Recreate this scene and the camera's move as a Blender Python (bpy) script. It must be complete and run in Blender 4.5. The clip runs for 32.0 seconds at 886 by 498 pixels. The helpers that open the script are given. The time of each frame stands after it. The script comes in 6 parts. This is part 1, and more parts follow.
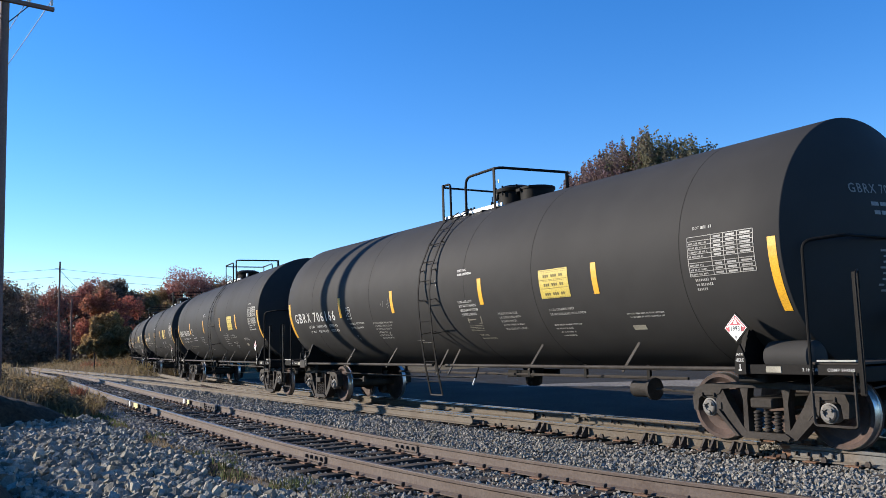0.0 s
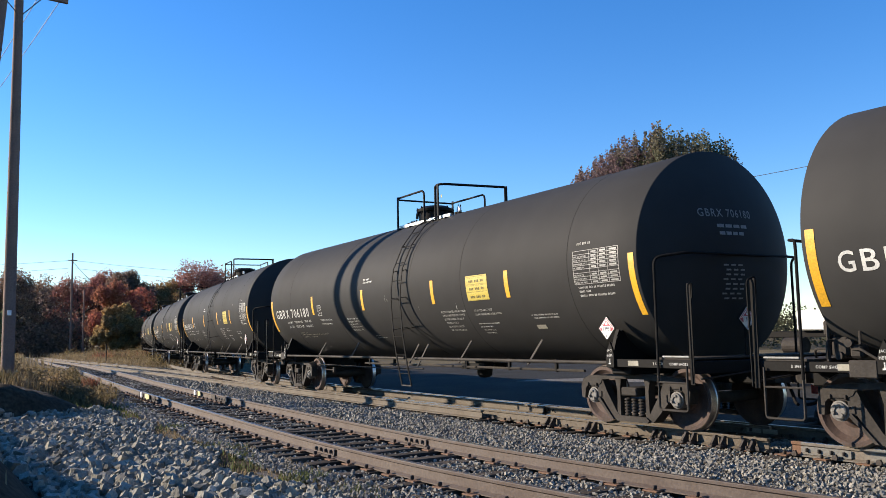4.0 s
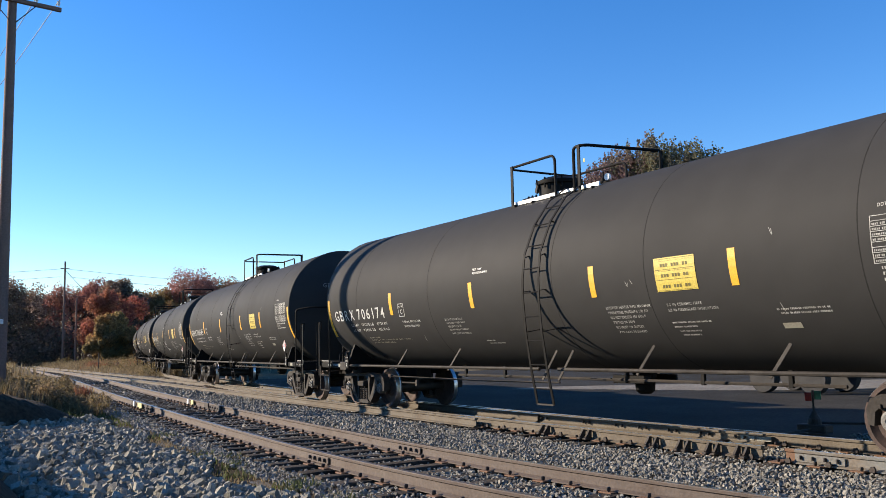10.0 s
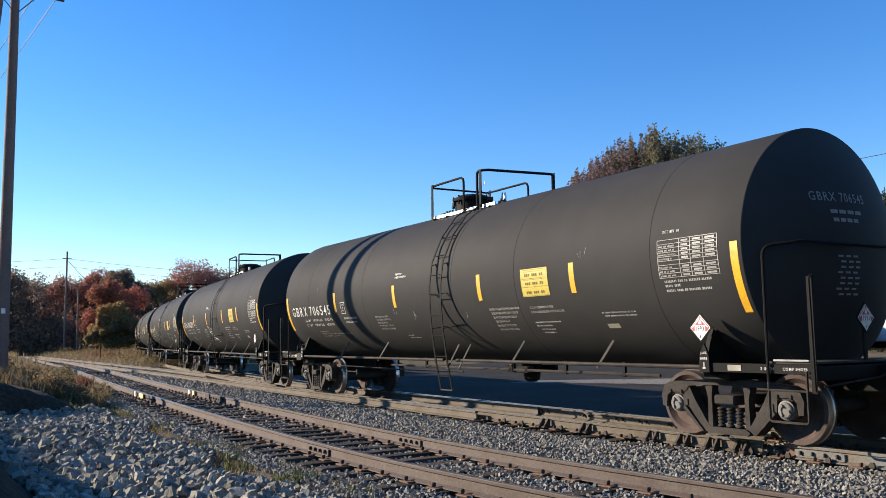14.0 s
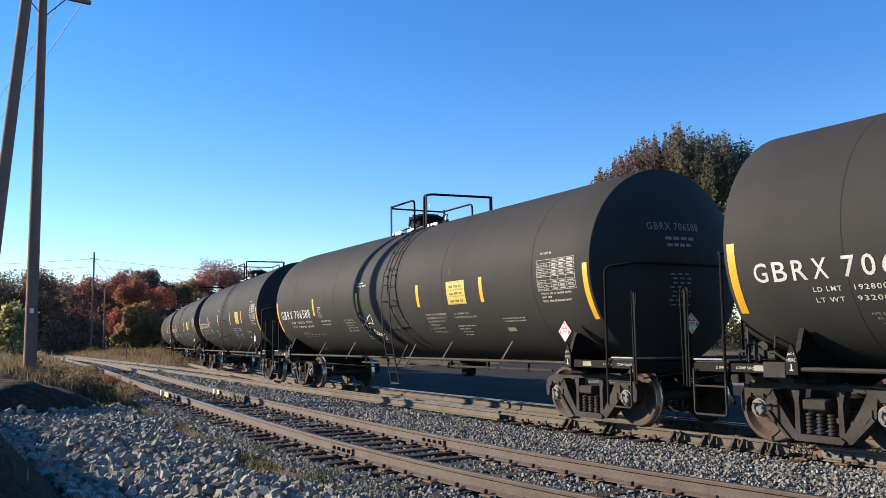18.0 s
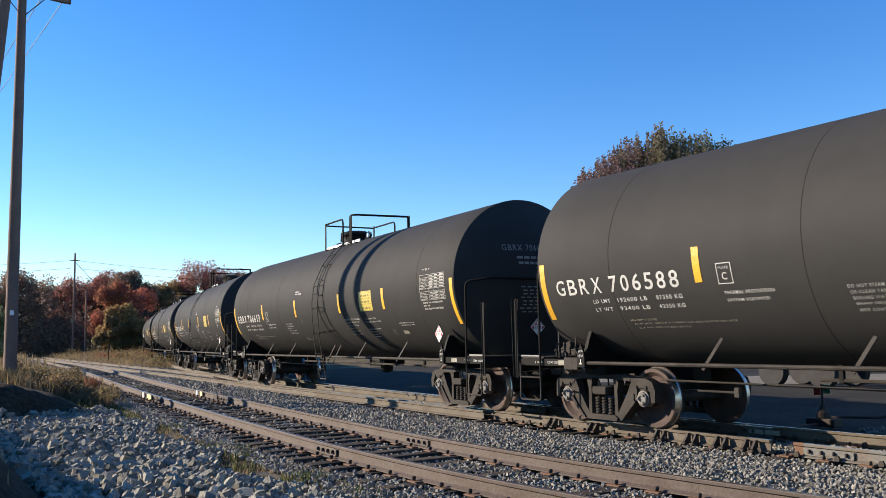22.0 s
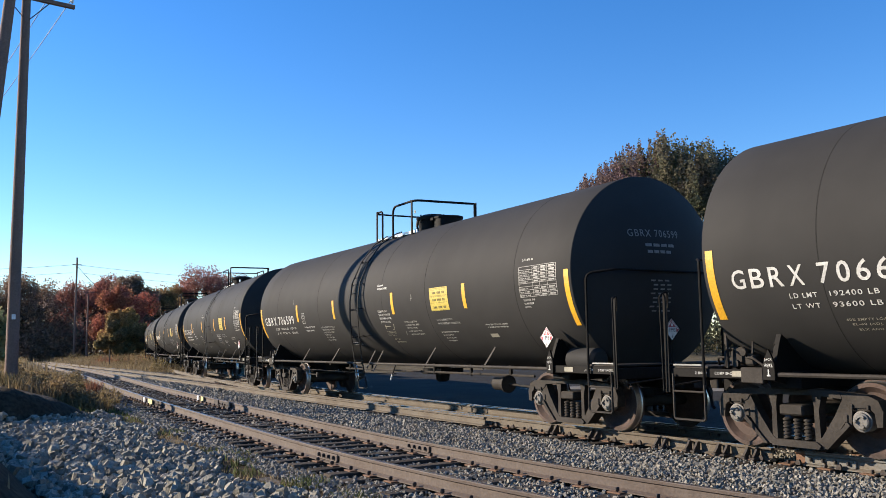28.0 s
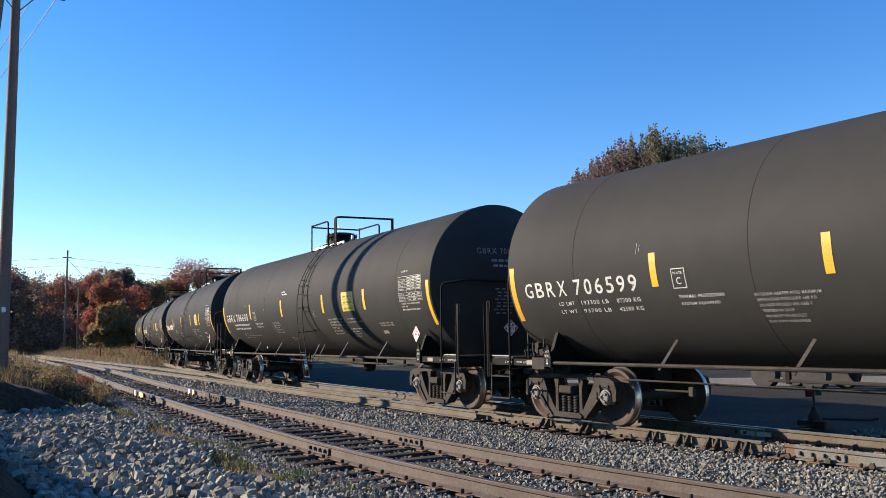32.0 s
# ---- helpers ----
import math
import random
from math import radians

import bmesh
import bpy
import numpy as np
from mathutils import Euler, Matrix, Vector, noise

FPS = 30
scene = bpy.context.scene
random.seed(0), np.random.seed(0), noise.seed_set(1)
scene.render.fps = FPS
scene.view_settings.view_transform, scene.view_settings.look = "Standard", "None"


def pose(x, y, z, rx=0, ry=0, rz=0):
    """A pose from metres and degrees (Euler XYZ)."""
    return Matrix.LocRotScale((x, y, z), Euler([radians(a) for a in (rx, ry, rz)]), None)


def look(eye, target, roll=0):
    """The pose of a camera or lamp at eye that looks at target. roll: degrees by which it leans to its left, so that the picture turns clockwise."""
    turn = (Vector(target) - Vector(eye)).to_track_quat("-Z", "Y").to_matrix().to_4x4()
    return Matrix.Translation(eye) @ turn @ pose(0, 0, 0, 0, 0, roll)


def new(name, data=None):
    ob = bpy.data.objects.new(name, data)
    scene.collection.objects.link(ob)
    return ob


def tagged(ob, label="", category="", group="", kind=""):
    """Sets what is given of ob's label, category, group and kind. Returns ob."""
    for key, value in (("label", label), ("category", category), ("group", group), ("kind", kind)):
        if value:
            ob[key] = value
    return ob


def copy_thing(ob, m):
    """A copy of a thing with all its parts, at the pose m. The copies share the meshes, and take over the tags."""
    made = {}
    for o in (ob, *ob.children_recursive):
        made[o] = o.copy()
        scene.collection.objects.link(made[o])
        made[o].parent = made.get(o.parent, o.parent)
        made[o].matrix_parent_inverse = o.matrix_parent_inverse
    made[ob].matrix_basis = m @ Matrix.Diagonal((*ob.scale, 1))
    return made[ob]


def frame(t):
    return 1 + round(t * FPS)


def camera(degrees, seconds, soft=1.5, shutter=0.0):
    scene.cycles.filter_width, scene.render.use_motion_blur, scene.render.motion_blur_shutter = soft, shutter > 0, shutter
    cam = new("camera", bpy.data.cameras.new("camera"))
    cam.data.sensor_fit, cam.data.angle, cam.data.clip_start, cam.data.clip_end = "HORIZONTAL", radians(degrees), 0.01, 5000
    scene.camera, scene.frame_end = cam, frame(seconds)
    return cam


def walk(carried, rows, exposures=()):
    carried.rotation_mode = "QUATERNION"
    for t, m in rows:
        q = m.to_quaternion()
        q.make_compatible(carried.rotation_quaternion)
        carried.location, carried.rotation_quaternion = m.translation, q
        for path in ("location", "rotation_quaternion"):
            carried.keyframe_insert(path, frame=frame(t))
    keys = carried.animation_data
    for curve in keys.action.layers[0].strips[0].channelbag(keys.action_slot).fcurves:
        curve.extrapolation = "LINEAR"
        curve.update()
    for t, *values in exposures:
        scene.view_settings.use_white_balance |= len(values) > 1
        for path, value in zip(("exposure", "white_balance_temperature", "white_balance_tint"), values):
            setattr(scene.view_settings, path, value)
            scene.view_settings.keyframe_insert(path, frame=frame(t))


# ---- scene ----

# The camera stands on the bank beside the line and is held by hand: it only turns.
EYE = (0.0, 0.0, 1.415)
CAMERA_ROWS = [
    (0, 96.35, 1.56, 56.55), (0.5, 96.10, 1.63, 56.44), (1, 96.04, 1.31, 56.45), (1.5, 96.15, 1.02, 56.70), (2, 95.94, 0.97, 56.84),
    (2.5, 95.86, 1.03, 56.90), (3, 95.87, 0.78, 57.12), (3.5, 96.01, 1.06, 57.21), (5.5, 95.84, 1.11, 57.16), (6, 95.92, 1.06, 57.03),
    (6.5, 96.01, 1.16, 56.87), (7, 96.16, 1.51, 56.94), (7.5, 96.29, 1.58, 57.12), (8, 96.33, 1.46, 57.05), (8.5, 96.57, 1.48, 57.06),
    (9, 96.44, 1.26, 56.99), (9.5, 96.46, 1.33, 56.84), (10, 96.49, 1.19, 56.81), (10.5, 96.47, 0.97, 56.87), (11, 96.55, 0.85, 56.78),
    (11.5, 96.58, 0.87, 56.86), (12, 96.50, 0.80, 56.90), (12.5, 96.35, 0.66, 56.97), (13, 96.27, 0.64, 56.89), (13.5, 96.14, 0.73, 56.90),
    (14, 96.01, 0.75, 56.88), (14.5, 95.97, 0.89, 56.94), (16.5, 96.01, 0.58, 57.22), (17, 95.91, 0.78, 57.79), (17.5, 96.04, 0.74, 58.32),
    (18, 96.02, 0.67, 58.41), (18.5, 95.84, 0.83, 58.33), (19, 95.77, 0.65, 58.09), (19.5, 95.80, 0.59, 57.63), (20, 95.70, 0.46, 57.61),
    (20.5, 95.79, 0.42, 57.73), (21, 95.65, 0.65, 57.65), (21.5, 95.71, 0.80, 57.39), (22, 96.01, 0.99, 57.35), (22.5, 95.92, 1.09, 57.24),
    (23, 95.79, 0.60, 57.26), (23.5, 96.12, 0.73, 57.22), (24, 96.50, 0.66, 57.15), (24.5, 96.65, 0.34, 57.26), (25, 96.67, 0.25, 57.26),
    (25.5, 96.74, 0.09, 57.03), (27.5, 96.31, 0.45, 57.65), (28, 96.41, 0.73, 57.44), (28.5, 96.56, 0.87, 57.29), (29, 96.80, 1.01, 57.44),
    (29.5, 96.83, 1.97, 57.58), (30, 96.73, 1.21, 57.73), (30.5, 96.44, 1.04, 57.57), (31, 96.27, 1.05, 57.45), (31.5, 96.09, 0.89, 57.22),
    (32, 95.99, 0.63, 56.89),
]
cam = camera(54.82, 32.0, soft=0.5)
walk(cam, [(t, pose(*EYE, rx, ry, rz)) for t, rx, ry, rz in CAMERA_ROWS], [(0, 0.79, 6750, 12), (2.0, 0.86, 6900, 12), (5.0, 0.91, 7450, 13), (32, 0.91, 7450, 13)])

# ---- sky and sun ----
SUN_FROM = Vector((-0.728, -0.686, 0.0)).normalized()
SUN_HEIGHT = radians(21)
world = bpy.data.worlds.new("sky")
scene.world = world
world.use_nodes = True
wn = world.node_tree
wn.nodes.clear()
sky = wn.nodes.new("ShaderNodeTexSky")
sky.sky_type, sky.sun_disc = "NISHITA", False
sky.sun_elevation = SUN_HEIGHT
sky.sun_rotation = math.atan2(SUN_FROM.x, SUN_FROM.y)
sky.altitude, sky.air_density, sky.dust_density, sky.ozone_density = 0, 1.0, 0.0, 5.0
bg = wn.nodes.new("ShaderNodeBackground")
bg.inputs["Strength"].default_value = 0.135
out = wn.nodes.new("ShaderNodeOutputWorld")
tint = wn.nodes.new("ShaderNodeHueSaturation")
tint.inputs["Hue"].default_value, tint.inputs["Saturation"].default_value = 0.5095, 1.24
wn.links.new(sky.outputs[0], tint.inputs["Color"])
wn.links.new(tint.outputs[0], bg.inputs[0])
wn.links.new(bg.outputs[0], out.inputs[0])
sun_data = bpy.data.lights.new("sun", "SUN")
sun_data.energy, sun_data.angle, sun_data.color = 5.0, radians(0.53), (1.0, 0.93, 0.82)
sun = new("sun", sun_data)
sun_way = Vector((SUN_FROM.x * math.cos(SUN_HEIGHT), SUN_FROM.y * math.cos(SUN_HEIGHT), math.sin(SUN_HEIGHT)))
sun.matrix_world = look(sun_way * 50, (0, 0, 0))


# ---- materials ----
def material(name, base, rough=0.6, metal=0.0, other=None, amount=0.5, scale=3.0, fine=40.0, bump=0.15, spread=0.0, island=False, stain=None, spec=0.5, grainy=0.2):
    """A surface with two scales of variation: broad patches towards `other`, and a fine grain with relief."""
    m = bpy.data.materials.new(name)
    m.use_nodes = True
    nt = m.node_tree
    b = nt.nodes["Principled BSDF"]
    b.inputs["Roughness"].default_value, b.inputs["Metallic"].default_value = rough, metal
    b.inputs["Specular IOR Level"].default_value = spec
    co = nt.nodes.new("ShaderNodeTexCoord")
    n1, n2 = nt.nodes.new("ShaderNodeTexNoise"), nt.nodes.new("ShaderNodeTexNoise")
    n1.inputs["Scale"].default_value, n1.inputs["Detail"].default_value = scale, 5
    n2.inputs["Scale"].default_value, n2.inputs["Detail"].default_value = fine, 4
    for n in (n1, n2):
        nt.links.new(co.outputs["Object"], n.inputs["Vector"])
    ramp = nt.nodes.new("ShaderNodeValToRGB")
    ramp.color_ramp.elements[0].position, ramp.color_ramp.elements[1].position = 0.38, 0.66
    o = other or tuple(c * 0.6 for c in base)
    mixed = tuple(c * (1 - amount) + d * amount for c, d in zip(base, o))
    ramp.color_ramp.elements[0].color, ramp.color_ramp.elements[1].color = (*base, 1), (*mixed, 1)
    nt.links.new(n1.outputs["Fac"], ramp.inputs["Fac"])
    grain = nt.nodes.new("ShaderNodeMapRange")
    grain.inputs["From Min"].default_value, grain.inputs["From Max"].default_value = 0.3, 0.7
    grain.inputs["To Min"].default_value, grain.inputs["To Max"].default_value = 1 - grainy, 1 + grainy
    nt.links.new(n2.outputs["Fac"], grain.inputs["Value"])
    mul = nt.nodes.new("ShaderNodeMix")
    mul.data_type, mul.blend_type = "RGBA", "MULTIPLY"
    mul.inputs["Factor"].default_value = 1.0
    nt.links.new(ramp.outputs["Color"], mul.inputs["A"])
    nt.links.new(grain.outputs["Result"], mul.inputs["B"])
    colour = mul.outputs["Result"]
    if stain:
        n3 = nt.nodes.new("ShaderNodeTexNoise")
        n3.inputs["Scale"].default_value, n3.inputs["Detail"].default_value = stain[1], 6
        mp = nt.nodes.new("ShaderNodeMapping")
        mp.inputs["Scale"].default_value = stain[2]
        nt.links.new(co.outputs["Object"], mp.inputs["Vector"])
        nt.links.new(mp.outputs[0], n3.inputs["Vector"])
        sr = nt.nodes.new("ShaderNodeMapRange")
        sr.inputs["From Min"].default_value, sr.inputs["From Max"].default_value = stain[3], stain[3] + 0.15
        sr.inputs["To Max"].default_value = stain[4]
        nt.links.new(n3.outputs["Fac"], sr.inputs["Value"])
        sm = nt.nodes.new("ShaderNodeMix")
        sm.data_type = "RGBA"
        nt.links.new(sr.outputs["Result"], sm.inputs["Factor"])
        nt.links.new(colour, sm.inputs["A"])
        sm.inputs["B"].default_value = (*stain[0], 1)
        colour = sm.outputs["Result"]
    if spread:
        if island:
            src = nt.nodes.new("ShaderNodeNewGeometry").outputs["Random Per Island"]
        else:
            src = nt.nodes.new("ShaderNodeObjectInfo").outputs["Random"]
        sp = nt.nodes.new("ShaderNodeMapRange")
        sp.inputs["To Min"].default_value, sp.inputs["To Max"].default_value = 1 - spread, 1 + spread
        nt.links.new(src, sp.inputs["Value"])
        mm = nt.nodes.new("ShaderNodeMix")
        mm.data_type, mm.blend_type = "RGBA", "MULTIPLY"
        mm.inputs["Factor"].default_value = 1.0
        nt.links.new(colour, mm.inputs["A"])
        nt.links.new(sp.outputs["Result"], mm.inputs["B"])
        colour = mm.outputs["Result"]
    nt.links.new(colour, b.inputs["Base Color"])
    rr = nt.nodes.new("ShaderNodeMapRange")
    rr.inputs["To Min"].default_value, rr.inputs["To Max"].default_value = max(rough - 0.12, 0.05), min(rough + 0.12, 1)
    nt.links.new(n1.outputs["Fac"], rr.inputs["Value"])
    nt.links.new(rr.outputs["Result"], b.inputs["Roughness"])
    if bump:
        bp = nt.nodes.new("ShaderNodeBump")
        bp.inputs["Strength"].default_value, bp.inputs["Distance"].default_value = bump, 0.02
        nt.links.new(n2.outputs["Fac"], bp.inputs["Height"])
        nt.links.new(bp.outputs[0], b.inputs["Normal"])
    return m


def thin_leaf(m, share):
    """Lets light through a leaf or blade."""
    nt = m.node_tree
    b, out = nt.nodes["Principled BSDF"], nt.nodes["Material Output"]
    tr, mx = nt.nodes.new("ShaderNodeBsdfTranslucent"), nt.nodes.new("ShaderNodeMixShader")
    nt.links.new(b.inputs["Base Color"].links[0].from_socket, tr.inputs["Color"])
    mx.inputs[0].default_value = share
    nt.links.new(b.outputs[0], mx.inputs[1])
    nt.links.new(tr.outputs[0], mx.inputs[2])
    nt.links.new(mx.outputs[0], out.inputs["Surface"])
    return m


TANK = material("tank_paint", (0.0355, 0.0347, 0.0336), 0.66, other=(0.0308, 0.030, 0.029), amount=0.45, scale=0.25, fine=2.2, bump=0.06, spread=0.06, stain=((0.060, 0.055, 0.048), 2.2, (0.5, 1.0, 0.22), 0.62, 0.10), spec=0.07, grainy=0.06)
BLACK = material("black_paint", (0.008, 0.0076, 0.0072), 0.65, other=(0.013, 0.0112, 0.0098), scale=2, fine=30, bump=0.08, spec=0.1)
WORN = material("worn_lettering", (0.36, 0.355, 0.33), 0.7, other=(0.22, 0.215, 0.20), amount=0.9, scale=4, fine=40, bump=0)
PRINT = material("faded_print", (0.13, 0.105, 0.025), 0.7, scale=5, fine=40, bump=0)
GRIME = material("grimy_steel", (0.036, 0.030, 0.025), 0.75, other=(0.018, 0.015, 0.0125), amount=0.8, scale=3, fine=25, bump=0.3, spec=0.25)
BROWN = material("rusty_wheel", (0.066, 0.038, 0.029), 0.8, other=(0.036, 0.023, 0.018), amount=0.8, scale=4, fine=30, bump=0.2)
SOIL = material("grassy_soil", (0.15, 0.118, 0.07), 0.98, other=(0.10, 0.082, 0.048), amount=0.9, scale=0.8, fine=10, bump=0.8, spec=0.05, grainy=0.4)
SEAM = material("seam_paint", (0.0275, 0.0267, 0.0258), 0.9, scale=2, fine=30, bump=0, spec=0.02)
TREAD = material("polished_tread", (0.62, 0.60, 0.57), 0.36, 1.0, scale=6, fine=60, bump=0.03)
WHITE = material("white_lettering", (0.50, 0.495, 0.47), 0.6, other=(0.33, 0.325, 0.31), scale=5, fine=40, bump=0)
YELLOW = material("yellow_stripe", (0.70, 0.36, 0.026), 0.45, other=(0.54, 0.285, 0.026), scale=4, fine=50, bump=0)
SIGN_YELLOW = material("yellow_sign", (0.50, 0.385, 0.07), 0.5, other=(0.40, 0.305, 0.06), scale=4, fine=50, bump=0)
RED = material("placard_red", (0.42, 0.04, 0.06), 0.5, scale=6, fine=40, bump=0)
BALLAST = material("ballast_bed", (0.11, 0.10, 0.09), 0.97, other=(0.066, 0.060, 0.053), amount=0.8, scale=2.2, fine=26, bump=0.9, spec=0.15, grainy=0.4)
STONE = material("crushed_stone", (0.225, 0.210, 0.178), 0.9, other=(0.125, 0.117, 0.10), scale=7, fine=50, bump=0.3, spread=0.38, island=True, spec=0.2)
BOULDER = material("broken_stone", (0.265, 0.248, 0.200), 0.92, other=(0.135, 0.126, 0.103), scale=5, fine=40, bump=0.7, spread=0.42, spec=0.2)
RAIL = material("rusty_rail", (0.080, 0.058, 0.046), 0.75, other=(0.066, 0.044, 0.033), amount=0.7, scale=3, fine=30, bump=0.25)
RAIL_MAIN = material("dusty_rail", (0.100, 0.080, 0.056), 0.8, other=(0.078, 0.057, 0.037), amount=0.8, scale=2, fine=30, bump=0.25)
RAIL_TOP = material("worn_rail_head", (0.33, 0.27, 0.23), 0.33, 0.9, other=(0.30, 0.2, 0.14), scale=3, fine=30, bump=0.05)
TIE = material("weathered_tie", (0.066, 0.054, 0.043), 0.97, other=(0.036, 0.030, 0.024), amount=0.8, scale=2, fine=25, bump=0.8, spread=0.4, spec=0.1, stain=((0.03, 0.024, 0.019), 1.0, (9.0, 0.7, 3.0), 0.55, 0.8))
EARTH = material("dry_earth", (0.060, 0.044, 0.028), 0.98, other=(0.032, 0.024, 0.016), amount=0.8, scale=0.9, fine=11, bump=1.0, spec=0.1, grainy=0.45)
# pale gravel with the train's shadow put into its colour
YARD_SHADED = material("shaded_gravel_yard", (0.043, 0.0412, 0.038), 0.97, other=(0.030, 0.0287, 0.0265), amount=0.8, scale=0.5, fine=14, bump=0.5, spec=0.05, grainy=0.35)
# the same gravel where the sun reaches it, kept pale
GRAVEL = material("pale_gravel", (0.20, 0.18, 0.15), 0.95, other=(0.13, 0.116, 0.097), scale=0.8, fine=9, bump=0.6, spec=0.1, grainy=0.35)
POLE = material("weathered_pole", (0.19, 0.118, 0.092), 0.9, other=(0.15, 0.10, 0.08), amount=0.8, scale=1.2, fine=22, bump=0.5)


# ---- building helpers ----
def mesh_of(bm, mat, smooth=False):
    me = bpy.data.meshes.new("mesh")
    bm.normal_update()
    bm.to_mesh(me)
    bm.free()
    for m in (mat if isinstance(mat, (list, tuple)) else [mat]):
        me.materials.append(m)
    if smooth:
        me.polygons.foreach_set("use_smooth", [True] * len(me.polygons))
        me.set_sharp_from_angle(angle=radians(32))
    return me


def part(name, bm, mat=None, parent=None, label="", smooth=False):
    """Links a bmesh (or a ready mesh) as one object under a thing or a part."""
    me = bm if isinstance(bm, bpy.types.Mesh) else mesh_of(bm, mat, smooth)
    ob = new(name, me)
    ob.parent = parent
    if label:
        ob["label"] = label
    return ob


def box(sx, sy, sz, at=(0, 0, 0), bevel=0.0, m=None, bm=None):
    bm = bm or bmesh.new()
    mat = Matrix.Translation(at) @ (m or Matrix()) @ Matrix.Diagonal((sx, sy, sz, 1))
    geo = bmesh.ops.create_cube(bm, size=1, matrix=mat)
    if bevel:
        es = {e for v in geo["verts"] for e in v.link_edges}
        bmesh.ops.bevel(bm, geom=list(es), offset=bevel, segments=1, affect="EDGES")
    return bm


def tube(points, r, n=8, bm=None, closed=False):
    """A pipe along points; r a radius or one for each point."""
    bm = bm or bmesh.new()
    pts = [Vector(p) for p in points]
    rs = r if isinstance(r, (list, tuple)) else [r] * len(pts)
    rings, side = [], None
    for i, p in enumerate(pts):
        a, b = pts[i - 1] if (i or closed) else p, pts[(i + 1) % len(pts)] if (i < len(pts) - 1 or closed) else p
        d = (b - a).normalized()
        if side is None:
            side = d.orthogonal().normalized()
        side = (side - d * side.dot(d)).normalized()
        up = d.cross(side)
        rings.append([bm.verts.new(p + (side * math.cos(q) + up * math.sin(q)) * rs[i]) for q in (2 * math.pi * j / n for j in range(n))])
    for i in range(len(rings) if closed else len(rings) - 1):
        a, b = rings[i], rings[(i + 1) % len(rings)]
        for j in range(n):
            bm.faces.new((a[j], a[(j + 1) % n], b[(j + 1) % n], b[j]))
    if not closed:
        bm.faces.new(rings[0][::-1]), bm.faces.new(rings[-1])
    return bm


def bend(points, r=0.08, n=4):
    """Rounds the inner corners of a polyline."""
    pts = [Vector(p) for p in points]
    res = [pts[0]]
    for a, p, b in zip(pts, pts[1:], pts[2:]):
        u, w = (a - p), (b - p)
        k = min(r, u.length * 0.45, w.length * 0.45)
        u, w = p + u.normalized() * k, p + w.normalized() * k
        for i in range(n + 1):
            t = i / n
            res.append(u * (1 - t) ** 2 + p * 2 * t * (1 - t) + w * t * t)
    return res + [pts[-1]]


def lathe(profile, n=32, axis="y", bm=None, cap=True):
    """Turns (along, radius) pairs round an axis."""
    bm = bm or bmesh.new()
    rings = []
    for a, r in profile:
        ring = []
        for j in range(n):
            q = 2 * math.pi * j / n
            c, s = math.cos(q) * r, math.sin(q) * r
            ring.append(bm.verts.new({"x": (a, c, s), "y": (c, a, s), "z": (c, s, a)}[axis]))
        rings.append(ring)
    for a, b in zip(rings, rings[1:]):
        for j in range(n):
            bm.faces.new((a[j], a[(j + 1) % n], b[(j + 1) % n], b[j]))
    if cap:
        bm.faces.new(rings[0][::-1]), bm.faces.new(rings[-1])
    bmesh.ops.recalc_face_normals(bm, faces=bm.faces)
    return bm


def extrude_shape(outline, depth, at=(0, 0, 0), bm=None):
    """A flat outline in x, z with thickness along y."""
    bm = bm or bmesh.new()
    a = [bm.verts.new((x + at[0], at[1] - depth / 2, z + at[2])) for x, z in outline]
    b = [bm.verts.new((x + at[0], at[1] + depth / 2, z + at[2])) for x, z in outline]
    bm.faces.new(a), bm.faces.new(b[::-1])
    for i in range(len(a)):
        j = (i + 1) % len(a)
        bm.faces.new((a[j], a[i], b[i], b[j]))
    bmesh.ops.recalc_face_normals(bm, faces=bm.faces)
    return bm


def thing(name, label, category, group="", kind=""):
    return tagged(new(name), label, category, group, kind)


# ---- lines of the tracks ----
class Line:
    """A track's centre line by distance s along it: place and heading."""

    def __init__(self, x, y, s0, heading, lo, hi, step=0.25):
        self.lo, self.step = lo, step
        n = int((hi - lo) / step) + 1
        s = lo + step * np.arange(n)
        self.a = np.array([heading(q) for q in s])
        xs = np.concatenate([[0], np.cumsum(np.cos((self.a[1:] + self.a[:-1]) / 2) * step)])
        ys = np.concatenate([[0], np.cumsum(np.sin((self.a[1:] + self.a[:-1]) / 2) * step)])
        i = int(round((s0 - lo) / step))
        self.x, self.y, self.s = xs - xs[i] + x, ys - ys[i] + y, s

    def at(self, s):
        return np.interp(s, self.s, self.x), np.interp(s, self.s, self.y), np.interp(s, self.s, self.a)

    def side(self, s, off, z=0.0):
        """A point off metres to the left of the line."""
        x, y, a = self.at(s)
        return Vector((x - math.sin(a) * off, y + math.cos(a) * off, z))


TRAIN_BENDS = ((-190, -0.48), (-100, -0.275), (-70, -0.203), (-50, -0.176), (-38, -0.167), (-25, -0.1538), (-12, -0.0508), (-4, -0.0325), (4, 0.0111), (14, 0.0035), (20, -0.0057))
NEAR_BENDS = ((-60, -0.0792), (-51, -0.0861), (-31, -0.1138), (-16, -0.0919), (-4, -0.0716), (0, -0.0033), (3, 0.0854), (9, 0.0775), (14, 0.0426))
TRAIN = Line(-8.4256, 10.6954, 0, lambda s: float(np.interp(s, *zip(*TRAIN_BENDS))), -260, 160)
NEAR = Line(-9.0, 5.8785, 0, lambda s: float(np.interp(s, *zip(*NEAR_BENDS))), -170, 60)
MAIN = Line(-13.9, 10.6, 0, lambda s: -0.045, -170, 0)
CAR_LENGTH = 18.528


